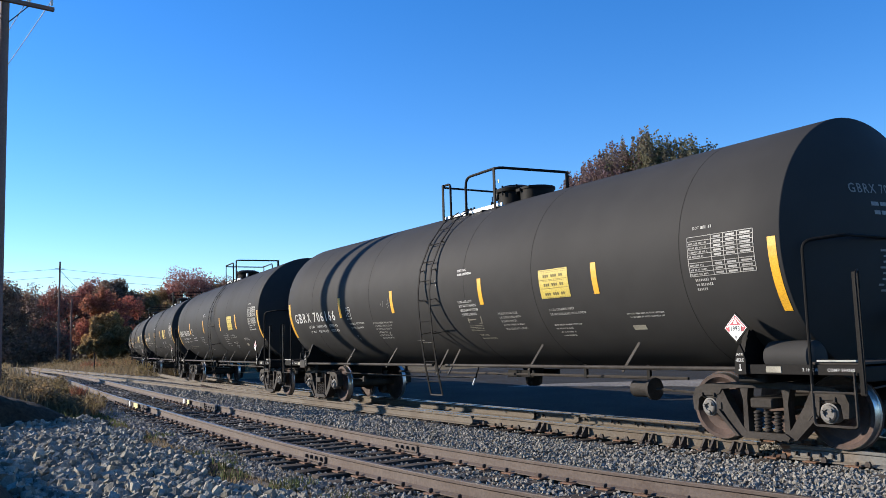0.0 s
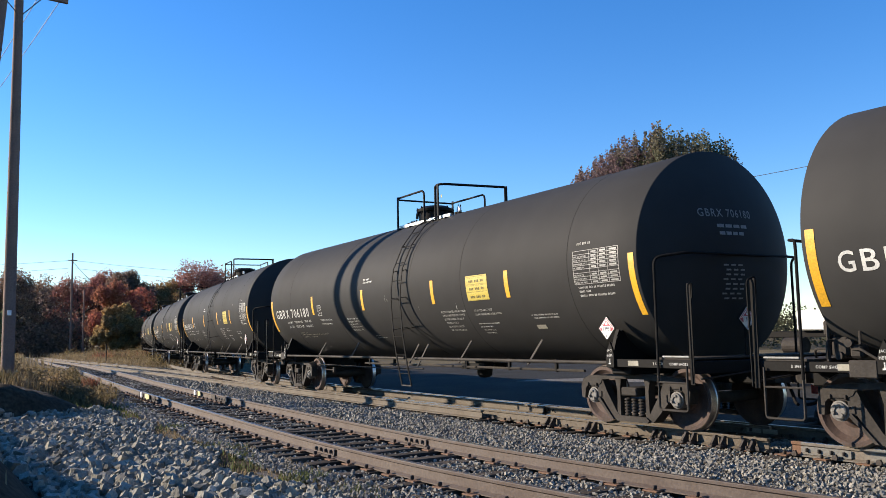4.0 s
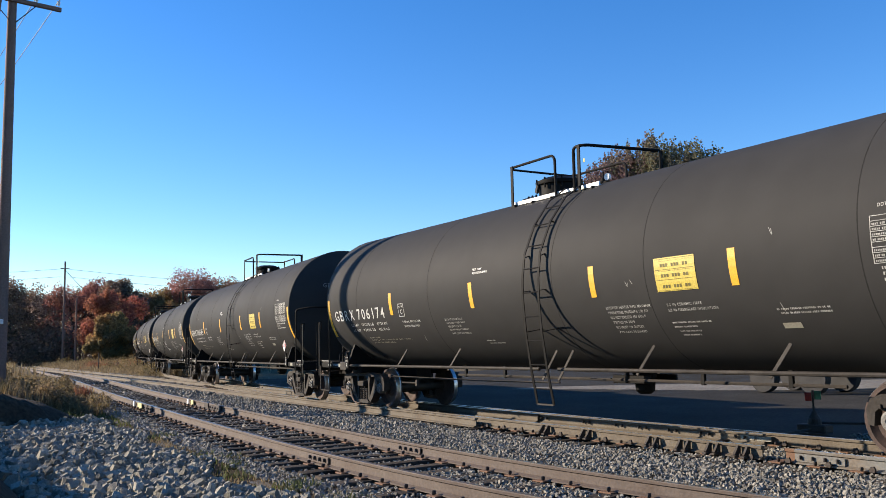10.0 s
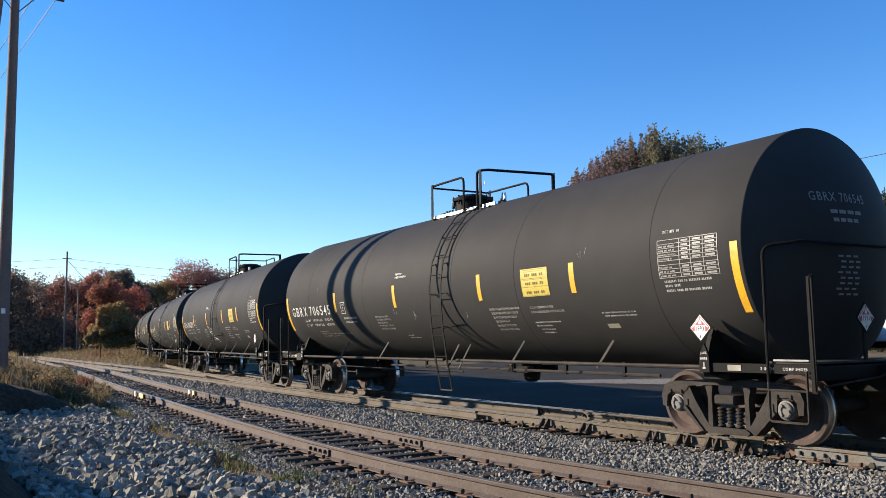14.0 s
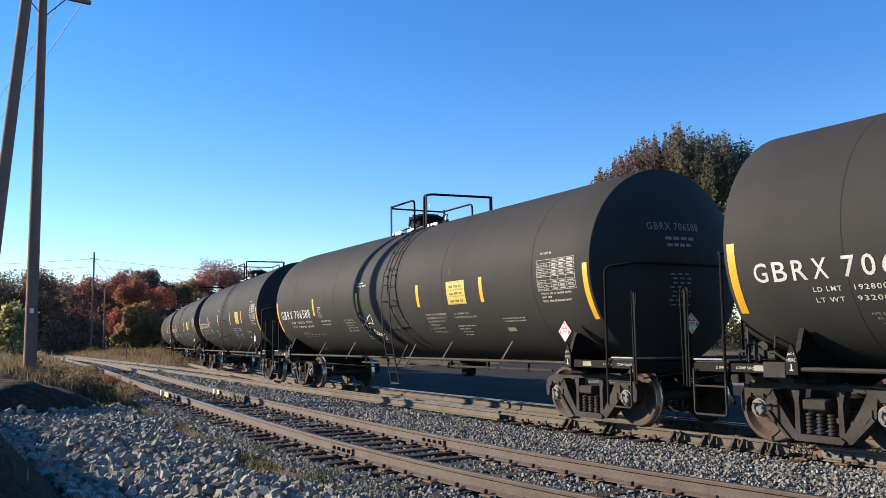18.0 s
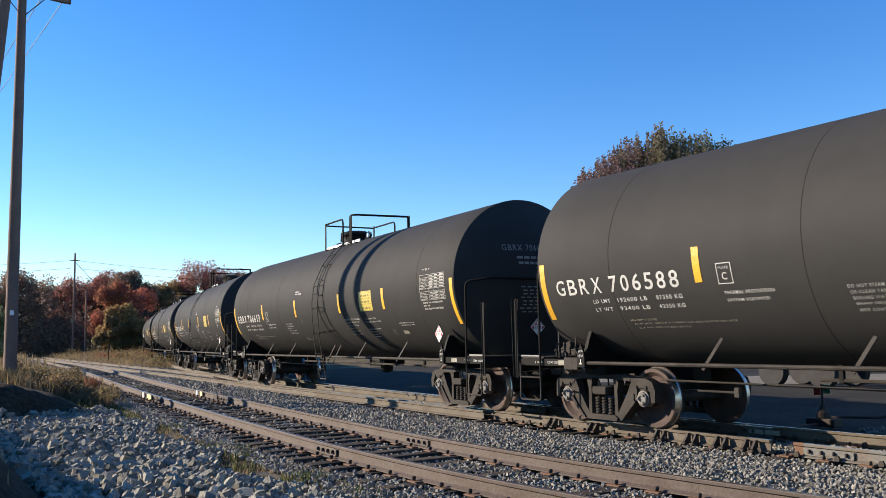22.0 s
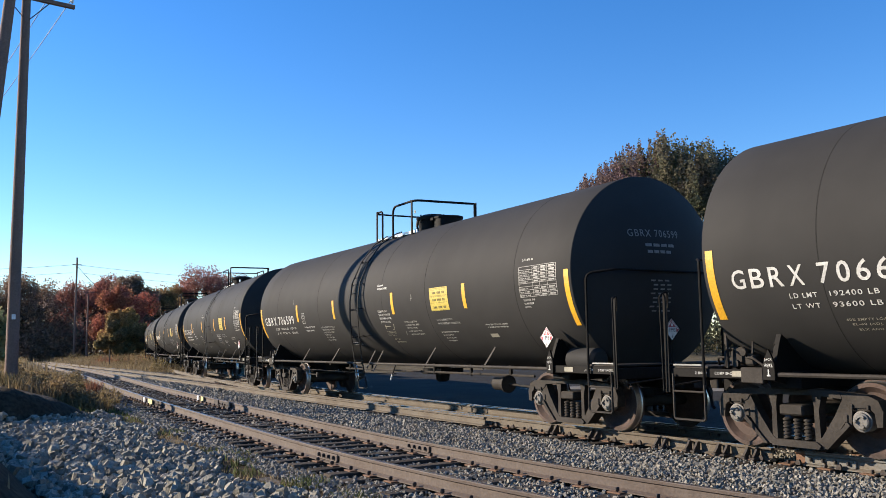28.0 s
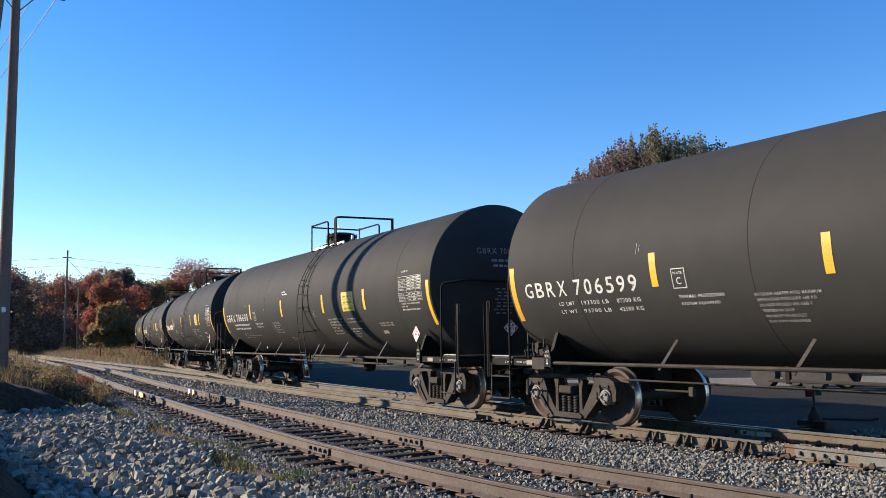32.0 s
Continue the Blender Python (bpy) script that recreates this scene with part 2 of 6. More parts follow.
def smooth(a, b, t):
    t = min(max((t - a) / (b - a), 0), 1)
    return t * t * (3 - 2 * t)


# ---- ground ----
def ground_height(x, y):
    z = -0.27
    # ditch and bank on the camera's side of the line
    bank = smooth(-19.9, -21.0, x + 0.3 * (y - 1.5) + 0.15 * math.sin(y * 2.1)) * smooth(5.2, 2.3, y + 0.4 * math.sin(x * 0.21))
    z += bank * (0.85 + 0.10 * math.sin(x * 0.7 + y) + 0.12 * noise.noise((x * 0.5, y * 0.5, 0)) + 0.16 * noise.noise((x * 1.7, y * 1.7, 5)) + 0.09 * noise.noise((x * 4.1, y * 4.1, 2)))
    # earth ridge that the camera's bank runs into
    z += 1.15 * (1 - bank) * smooth(1.75, 0.3, y - 0.02 * x + 0.12 * math.sin(x * 0.8)) * smooth(-6.5, -9.5, x) * smooth(-4.5, -2.5, y)
    # verge that rises behind the branch line towards the woods
    rise = smooth(3.0, 16.0, y - (10.6 - 0.045 * (x + 13.9))) * smooth(-48, -66, x)
    z += rise * 1.1
    # low ground far out on the camera's own side
    far = smooth(60, 240, math.hypot(x, y))
    z += 0.9 * far * smooth(-20, -60, x)
    ny = float(np.interp(x, NEAR.x, NEAR.y))
    if -120 < x < 40:
        z += 0.03 * smooth(ny - 2.0, ny - 1.4, y) * smooth(16, 13, y)
    if -40 < x < 8 and -4 < y < 16:
        z += 0.025 * noise.noise((x * 2.2, y * 2.2, 3)) * smooth(8.0, 3.5, y)
    return z


def spaced(lo, hi, fine_lo, fine_hi, fine, grow=1.22):
    v = list(np.arange(fine_lo, fine_hi + 1e-6, fine))
    d, p = fine, fine_lo
    while p > lo:
        d *= grow
        p -= d
        v.insert(0, p)
    d, p = fine, fine_hi
    while p < hi:
        d *= grow
        p += d
        v.append(p)
    return v


def build_ground():
    xs, ys = spaced(-2600, 2600, -34, 4, 0.25), spaced(-2600, 2600, -3, 14, 0.25)
    verts = [(x, y, ground_height(x, y)) for x in xs for y in ys]
    n = len(ys)
    faces, mats = [], []
    for i in range(len(xs) - 1):
        for j in range(n - 1):
            faces.append((i * n + j, (i + 1) * n + j, (i + 1) * n + j + 1, i * n + j + 1))
            x, y = (xs[i] + xs[i + 1]) / 2, (ys[j] + ys[j + 1]) / 2
            cy, ny = float(np.interp(x, TRAIN.x, TRAIN.y)), float(np.interp(x, NEAR.x, NEAR.y))
            wob = 0.4 * math.sin(x * 0.9) + 0.3 * math.sin(x * 2.3 + y)
            if ny - 1.7 + wob * 0.4 < y < cy + 2.6 and x > -110 and ground_height(x, y) < -0.1:
                mats.append(1)
            elif cy + 2.6 <= y < cy + 24 and -48 < x < 60:
                mats.append(2)
            elif x < -25.5 + 0.3 * wob and (y > 1.8 or x < -34):
                mats.append(3)
            else:
                mats.append(0)
    me = bpy.data.meshes.new("ground")
    me.from_pydata(verts, [], faces)
    for m in (EARTH, BALLAST, YARD_SHADED, SOIL):
        me.materials.append(m)
    me.polygons.foreach_set("material_index", mats)
    me.polygons.foreach_set("use_smooth", [True] * len(mats))
    tagged(new("ground", me), "dry earth verge, grey ballast bed and gravel yard with the train's shade in its colour", "ground", kind="structure")


build_ground()


def gravel_lot():
    """The yard's gravel past the train's shadow, coloured pale as lit; a thin layer on the ground."""
    rng = np.random.default_rng(31)
    n = 140
    near = [(28.4 + 4.5 * max(0.0, 1 - k / 22) + 0.10 * rng.normal() + 0.15 * math.sin(k * 0.3), 2.8 + 59 * k / n) for k in range(n + 1)]
    ring = near + [(35, 61.8), (34.2, 4)]
    bm = bmesh.new()
    top = [bm.verts.new((-0.84 * d + 0.54 * a, 0.54 * d + 0.84 * a, -0.262)) for d, a in ring]
    low = [bm.verts.new((v.co.x, v.co.y, -0.30)) for v in top]
    bm.faces.new(top)
    for i in range(len(top)):
        j = (i + 1) % len(top)
        bm.faces.new((top[i], low[i], low[j], top[j]))
    bmesh.ops.recalc_face_normals(bm, faces=bm.faces)
    tagged(new("gravel_lot", mesh_of(bm, GRAVEL)), "sunlit part of the gravel yard behind the line, coloured pale", "ground", kind="structure")


gravel_lot()

# ---- tracks ----
RAIL_SHAPE = [(-0.07, -0.175), (0.07, -0.175), (0.07, -0.162), (0.012, -0.14), (0.010, -0.05), (0.034, -0.036), (0.036, -0.008), (0.030, 0.0), (-0.030, 0.0), (-0.036, -0.008), (-0.034, -0.036), (-0.010, -0.05), (-0.012, -0.14), (-0.07, -0.162)]


def rail_mesh(line, lo, hi, off, mats, step=1.0, dz=0.0):
    bm = bmesh.new()
    rings = []
    for s in np.arange(lo, hi + 1e-6, step):
        x, y, a = line.at(s)
        c, d = math.cos(a), math.sin(a)
        rings.append([bm.verts.new((x - d * (off + u), y + c * (off + u), w + dz)) for u, w in RAIL_SHAPE])
    n = len(RAIL_SHAPE)
    for a, b in zip(rings, rings[1:]):
        for j in range(n):
            f = bm.faces.new((a[j], b[j], b[(j + 1) % n], a[(j + 1) % n]))
            f.material_index = 1 if j == 7 else 0
    bm.faces.new(rings[0]), bm.faces.new(rings[-1][::-1])
    bmesh.ops.recalc_face_normals(bm, faces=bm.faces)
    return mesh_of(bm, mats)


TIE_MESHES = []
for k in range(5):
    bm = box(0.21 + 0.02 * random.random(), 2.55, 0.16, bevel=0.012)
    bmesh.ops.subdivide_edges(bm, edges=[e for e in bm.edges if abs(e.verts[0].co.y - e.verts[1].co.y) > 1], cuts=5)
    for v in bm.verts:
        v.co += Vector((random.uniform(-1, 1) * 0.008, random.uniform(-1, 1) * 0.012, random.uniform(-1, 0.4) * 0.008))
    TIE_MESHES.append(mesh_of(bm, TIE))

track_near = tagged(new("track_near"), "rust-brown railway track on weathered wooden ties in grey ballast", "railway track", kind="structure")
track_train = tagged(new("track_main"), "brown dusty railway track on wooden ties under the train", "railway track", kind="structure")
track_left = tagged(new("track_branch"), "straight branch track leading off past the woods", "railway track", kind="structure")
for off in (-0.753, 0.753):
    part("rail", rail_mesh(NEAR, -150, 30, off, [RAIL, RAIL_TOP]), None, track_near)
    part("rail", rail_mesh(TRAIN, -140, 1.5 if off < 0 else 60, off, [RAIL_MAIN, RAIL_TOP]), None, track_train)
    part("rail", rail_mesh(MAIN, -150, 0, off + 0.01, [RAIL_MAIN, RAIL_TOP], dz=-0.004), None, track_left)


def lay_ties(line, lo, hi, parent, step=0.54, long=1.0):
    for i, s in enumerate(np.arange(lo, hi, step)):
        s += random.uniform(-0.03, 0.03)
        ob = part("tie", TIE_MESHES[i % 5], None, parent)
        p = line.side(s, random.uniform(-0.05, 0.05), -0.262 + random.uniform(-0.012, 0.006))
        ob.matrix_basis = pose(*p, 0, 0, math.degrees(line.at(s)[2]) + random.uniform(-1.2, 1.2)) @ Matrix.Diagonal((1, long, 1, 1))


# ---- tank cars ----
TANK_R, TANK_Z, TANK_END = 1.655, 2.58, 7.97
HEAD_DEPTH = 0.52
MARK_LIFT = 0.05  # the markings stand this much above their nominal heights
BOGIE_U, AXLE_U, WHEEL_R = 7.11, 0.889, 0.457


def on_tank(u, w, dy=0.0, lift=0.005):
    """A point on the camera's side of the tank: u along, w height above the rail, dy further up round the shell."""
    q = math.asin(max(-1, min(1, (w + MARK_LIFT - TANK_Z) / TANK_R))) + dy / TANK_R
    r = TANK_R + lift
    return (u, -r * math.cos(q), TANK_Z + r * math.sin(q))


def patch(bm, u0, u1, w, h, lift=0.005, cuts=1, lean=0.0, mat=0):
    """A strip laid on the tank, its lower edge at height w, h high round the shell."""
    lo = [(bm.verts.new(on_tank(u0 + lean * k / cuts, w, h * k / cuts, lift)), bm.verts.new(on_tank(u1 + lean * k / cuts, w, h * k / cuts, lift))) for k in range(cuts + 1)]
    for (a, b), (c, d) in zip(lo, lo[1:]):
        bm.faces.new((a, b, d, c)).material_index = mat
    return bm


TEXT_KEPT = {}


def text_shape(body):
    """Triangles of a line of lettering, scaled to one unit wide and high."""
    if body not in TEXT_KEPT:
        cu = bpy.data.curves.new("text", "FONT")
        cu.body, cu.resolution_u, cu.fill_mode = body, 3, "FRONT"
        cu.offset = 0.009
        cu.space_character = 1.22
        ob = bpy.data.objects.new("text", cu)
        scene.collection.objects.link(ob)
        bpy.context.view_layer.update()
        me = bpy.data.meshes.new_from_object(ob.evaluated_get(bpy.context.evaluated_depsgraph_get()))
        v = [tuple(p.co[:2]) for p in me.vertices]
        f = [tuple(p.vertices) for p in me.polygons]
        bpy.data.objects.remove(ob)
        bpy.data.meshes.remove(me)
        bpy.data.curves.remove(cu)
        x0, x1 = min(p[0] for p in v), max(p[0] for p in v)
        y0, y1 = min(p[1] for p in v), max(p[1] for p in v)
        TEXT_KEPT[body] = ([((x - x0) / (x1 - x0), (y - y0) / (y1 - y0)) for x, y in v], f)
    return TEXT_KEPT[body]


def letters(bm, body, width, height, put):
    """Adds a line of lettering; put(x, y) turns its flat place into a point."""
    v, f = text_shape(body)
    vs = [bm.verts.new(put(x * width, y * height)) for x, y in v]
    for p in f:
        bm.faces.new([vs[i] for i in p])


def tank_text(bm, body, u0, u1, w, h):
    letters(bm, body, u1 - u0, h, lambda x, y: on_tank(u0 + x, w, y))


def tank_bars(bm, u0, u1, w, h, rng):
    """A line of writing too small to read, as plain bars the size of its characters."""
    u, wide = u0, h * 0.62
    while u < u1 - wide:
        for _ in range(rng.randint(2, 8)):
            if u > u1 - wide:
                break
            patch(bm, u, u + wide * rng.uniform(0.6, 1.0), w, h * rng.uniform(0.85, 1.0))
            u += wide * 1.3
        u += wide


def head_at(r):
    """How far along the car the domed tank end lies at a distance r from its axis."""
    ball = (TANK_R ** 2 + HEAD_DEPTH ** 2) / (2 * HEAD_DEPTH)
    return TANK_END + HEAD_DEPTH - ball + math.sqrt(ball ** 2 - r * r)


def tank_shell():
    prof = [(-head_at(r), r) for r in [0.02] + [TANK_R * k / 8 for k in range(1, 8)] + [TANK_R - 0.02]] + [(-TANK_END - 0.003, TANK_R - 0.004), (-TANK_END + 0.006, TANK_R)]
    bm = lathe(prof + [(x, TANK_R) for x in np.linspace(-7.2, 7.2, 7)] + [(-a, r) for a, r in prof[::-1]], 96, "x")
    bmesh.ops.translate(bm, verts=bm.verts, vec=(0, 0, TANK_Z))
    return mesh_of(bm, TANK, True)


def seam_mesh(u):
    bm = lathe([(u - 0.007, TANK_R - 0.01), (u - 0.006, TANK_R + 0.0012), (u + 0.006, TANK_R + 0.0012), (u + 0.007, TANK_R - 0.01)], 96, "x", cap=False)
    bmesh.ops.translate(bm, verts=bm.verts, vec=(0, 0, TANK_Z))
    return mesh_of(bm, SEAM, True)


def flat_bar(a, b, width, thick, bm=None):
    """A straight flat bar from a to b; its width lies along the car."""
    a, b = Vector(a), Vector(b)
    d = b - a
    side = Vector((1, 0, 0))
    side = (side - d * (side.dot(d) / d.length_squared)).normalized()
    if abs(d.normalized().x) > 0.95:
        side = Vector((0, 1, 0))
    nrm = d.normalized().cross(side)
    m = Matrix((side, nrm, d.normalized())).transposed().to_4x4()
    return box(width, thick, d.length, (a + b) / 2, 0.004, m, bm)


def ribbon(points, wide, thick, u):
    """A bent flat bar through (y, z) points, its width along the car."""
    bm = bmesh.new()
    pts = [Vector((0, y, z)) for y, z in points]
    rings = []
    for i, p in enumerate(pts):
        d = (pts[min(i + 1, len(pts) - 1)] - pts[max(i - 1, 0)]).normalized()
        n = Vector((0, -d.z, d.y)) * thick / 2
        rings.append([bm.verts.new((u + e * wide / 2, p.y + k * n.y, p.z + k * n.z)) for e, k in ((-1, -1), (1, -1), (1, 1), (-1, 1))])
    for a, b in zip(rings, rings[1:]):
        for j in range(4):
            bm.faces.new((a[j], a[(j + 1) % 4], b[(j + 1) % 4], b[j]))
    bm.faces.new(rings[0][::-1]), bm.faces.new(rings[-1])
    bmesh.ops.recalc_face_normals(bm, faces=bm.faces)
    return bm


def plate_x(outline, thick, u, bm=None):
    """A plate across the car: outline in (y, z), thickness along the car."""
    bm = bm or bmesh.new()
    a = [bm.verts.new((u - thick / 2, y, z)) for y, z in outline]
    b = [bm.verts.new((u + thick / 2, y, z)) for y, z in outline]
    bm.faces.new(a), bm.faces.new(b[::-1])
    for i in range(len(a)):
        j = (i + 1) % len(a)
        bm.faces.new((a[j], a[i], b[i], b[j]))
    bmesh.ops.recalc_face_normals(bm, faces=bm.faces)
    return bm


def diamond(at, r, right, up):
    """A hazard placard: grey edge, white field with red sides, on a thin plate."""
    at, right, up = Vector(at), Vector(right).normalized(), Vector(up).normalized()
    out = right.cross(up) * 1.0
    bm = bmesh.new()
    p = lambda x, y, o: bm.verts.new(at + right * x * r + up * y * r + out * o)
    a, b = [p(x, y, 0) for x, y in ((0, -1), (1, 0), (0, 1), (-1, 0))], [p(x, y, 0.012) for x, y in ((0, -1), (1, 0), (0, 1), (-1, 0))]
    bm.faces.new(a[::-1])
    bm.faces.new(b).material_index = 0
    for i in range(4):
        bm.faces.new((a[i], a[(i + 1) % 4], b[(i + 1) % 4], b[i]))

    def field(pts, mat, o):
        bm.faces.new([p(x, y, o) for x, y in pts]).material_index = mat

    field(((0, -0.86), (0.86, 0), (0, 0.86), (-0.86, 0)), 1, 0.015)
    field(((-0.58, -0.24), (0.58, -0.24), (0.80, 0), (0, 0.80), (-0.80, 0)), 2, 0.017)
    for e in (-1, 1):
        field(((-0.70 * e, 0.02), (-0.60 * e, 0.02), (-0.03 * e, 0.58), (-0.03 * e, 0.69))[::e], 1, 0.019)
    field(((-0.13, 0.24), (0.13, 0.24), (0.11, 0.38), (0, 0.54), (-0.11, 0.38)), 1, 0.020)
    field(((-0.45, -0.30), (0.45, -0.30), (0.45, 0.17), (-0.45, 0.17)), 1, 0.021)
    start = len(bm.faces)
    letters(bm, "1993", 0.66 * r, 0.32 * r, lambda x, y: at + right * (x - 0.33 * r) + up * (y - 0.21 * r) + out * 0.024)
    bm.faces.ensure_lookup_table()
    for f in bm.faces[start:]:
        f.material_index = 0
    field(((-0.03, -0.68), (0.03, -0.68), (0.03, -0.50), (-0.03, -0.50)), 0, 0.021)
    return mesh_of(bm, [BLACK, PAPER, RED])


PAPER = material("placard_white", (0.74, 0.74, 0.72), 0.5, other=(0.6, 0.6, 0.58), scale=5, fine=40, bump=0)
CAP_STEEL = material("bearing_cap", (0.13, 0.125, 0.115), 0.65, 0.0, other=(0.06, 0.05, 0.042), amount=0.7, scale=9, fine=60, bump=0.2)
TAB_YELLOW = material("faded_tab", (0.62, 0.55, 0.26), 0.7, scale=8, fine=40, bump=0.1)
ALU = material("pale_grating", (0.75, 0.75, 0.73), 0.5, 0.4, other=(0.35, 0.35, 0.34), scale=5, fine=40, bump=0.1)
CHALK_GREY = material("faded_chalk", (0.11, 0.108, 0.104), 0.8, scale=6, fine=40, bump=0)
BROWN_SIGN = material("faded_label", (0.27, 0.25, 0.195), 0.7, scale=5, fine=40, bump=0)


def wheel_mesh(side):
    """A flanged wheel; side -1 is the camera's side of the car."""
    prof = [(0.66, 0.11), (0.67, 0.20), (0.715, 0.34), (0.70, 0.40), (0.70, 0.462), (0.712, 0.485), (0.728, 0.470), (0.742, 0.457), (0.825, 0.452), (0.838, 0.445), (0.838, 0.425), (0.838, 0.395), (0.825, 0.385), (0.775, 0.33), (0.765, 0.22), (0.80, 0.16), (0.84, 0.14), (0.845, 0.10)]
    bm = bmesh.new()
    n, rings = 40, []
    for a, r in prof:
        rings.append([bm.verts.new((math.cos(2 * math.pi * j / n) * r, a * side, math.sin(2 * math.pi * j / n) * r)) for j in range(n)])
    for i, (a, b) in enumerate(zip(rings, rings[1:])):
        for j in range(n):
            f = bm.faces.new((a[j], a[(j + 1) % n], b[(j + 1) % n], b[j]))
            f.material_index = 1 if 6 <= i <= 8 else 0
    bm.faces.new(rings[0]), bm.faces.new(rings[-1])
    bmesh.ops.recalc_face_normals(bm, faces=bm.faces)
    return mesh_of(bm, [BROWN, TREAD], True)


def cap_mesh(side):
    bm = bmesh.new()
    n = 24
    prof = [(0.93, 0.125), (1.055, 0.125), (1.06, 0.115), (1.06, 0.105), (1.085, 0.10), (1.095, 0.085), (1.095, 0.052), (1.08, 0.045), (1.08, 0.004)]
    rings = [[bm.verts.new((math.cos(2 * math.pi * j / n) * r, a * side, math.sin(2 * math.pi * j / n) * r)) for j in range(n)] for a, r in prof]
    for a, b in zip(rings, rings[1:]):
        for j in range(n):
            bm.faces.new((a[j], a[(j + 1) % n], b[(j + 1) % n], b[j]))
    bm.faces.new(rings[0]), bm.faces.new(rings[-1])
    for k in range(3):
        q = 2 * math.pi * k / 3
        m = Matrix.Translation((math.cos(q) * 0.066, 1.10 * side, math.sin(q) * 0.066)) @ Matrix.Rotation(math.pi / 2, 4, "X")
        bmesh.ops.create_cone(bm, cap_ends=True, segments=6, radius1=0.022, radius2=0.020, depth=0.03, matrix=m)
    bmesh.ops.recalc_face_normals(bm, faces=bm.faces)
    return mesh_of(bm, CAP_STEEL, True)


def side_frame_mesh():
    """One cast side frame of a bogie with its triangular windows, centred on the bogie, in the plane y = 0."""
    bm = bmesh.new()
    extrude_shape([(-0.66, 0.71), (-0.64, 0.79), (-0.30, 0.815), (0.30, 0.815), (0.64, 0.79), (0.66, 0.71), (0.34, 0.735), (-0.34, 0.735)], 0.17, bm=bm)
    for e in (-1, 1):
        # roof over the bearing and the outer leg
        extrude_shape([(x * e, z) for x, z in ((0.64, 0.79), (0.98, 0.765), (1.11, 0.71), (1.165, 0.58), (1.15, 0.41), (1.08, 0.40), (1.06, 0.56), (1.0, 0.615), (0.78, 0.615), (0.70, 0.65), (0.66, 0.71))], 0.16, bm=bm)
        # inner leg and the diagonal down to the spring seat
        extrude_shape([(x * e, z) for x, z in ((0.78, 0.615), (0.755, 0.38), (0.67, 0.42), (0.43, 0.115), (0.33, 0.09), (0.30, 0.17), (0.37, 0.24), (0.56, 0.52), (0.66, 0.71), (0.70, 0.65))], 0.14, bm=bm)
        extrude_shape([(x * e, z) for x, z in ((0.755, 0.40), (0.72, 0.44), (0.40, 0.10), (0.45, 0.10))], 0.20, bm=bm)
        extrude_shape([(x * e, z) for x, z in ((0.27, 0.16), (0.345, 0.16), (0.335, 0.56), (0.38, 0.74), (0.25, 0.74), (0.27, 0.60))], 0.13, bm=bm)
        box(0.24, 0.12, 0.06, (AXLE_U * e, 0.0, 0.60), 0.015, bm=bm)
        for d in (-0.10, 0.10):
            box(0.035, 0.05, 0.06, ((AXLE_U + d) * e, -0.075, 0.625), 0.008, bm=bm)
        box(0.05, 0.05, 0.10, (0.70 * e, -0.06, 0.48), 0.01, bm=bm)
    extrude_shape([(-0.36, 0.13), (-0.33, 0.085), (0.33, 0.085), (0.36, 0.13), (0.30, 0.17), (-0.30, 0.17)], 0.20, bm=bm)
    return mesh_of(bm, GRIME)


def spring_mesh():
    prof = [(0.172, 0.01)]
    for k in range(6):
        z = 0.175 + 0.045 * k
        prof += [(z, 0.038), (z + 0.010, 0.054), (z + 0.026, 0.054), (z + 0.036, 0.038)]
    return mesh_of(lathe(prof + [(0.445, 0.01)], 14, "z"), GRIME, True)


def build_bogie(car, u, meshes):
    bogie = part("bogie", mesh_of(box(0.34, 2.3, 0.13, (0, 0, 0.545), 0.02, bm=box(0.5, 0.5, 0.16, (0, 0, 0.70), 0.02)), GRIME), None, car, "grimy cast steel bogie")
    for e in (-1, 1):
        part("side_frame", meshes["frame"], None, bogie).location = (0, 1.0 * e, 0)
        for x in (-0.15, 0, 0.15):
            part("spring", meshes["spring"], None, bogie).location = (x, 1.02 * e, 0)
    for e in (-1, 1):
        part("brake_beam", mesh_of(tube([(0.36 * e, -0.80, 0.36), (0.30 * e, 0, 0.34), (0.36 * e, 0.80, 0.36)], 0.035, 6, bm=box(0.05, 0.10, 0.26, (0.415 * e, -0.77, 0.42), 0.01, bm=box(0.05, 0.10, 0.26, (0.415 * e, 0.77, 0.42), 0.01))), GRIME), None, bogie)
    bogie.location = (u, 0, 0)
    return bogie


def build_wheelset(car, u, meshes):
    ws = part("wheelset", meshes["axle"], None, car, "rusty wheelset with polished treads")
    for e in (-1, 1):
        part("wheel", meshes["wheel", e], None, ws)
        part("bearing_cap", meshes["cap", e], None, ws)
    ws.location = (u, 0, WHEEL_R)
    return ws


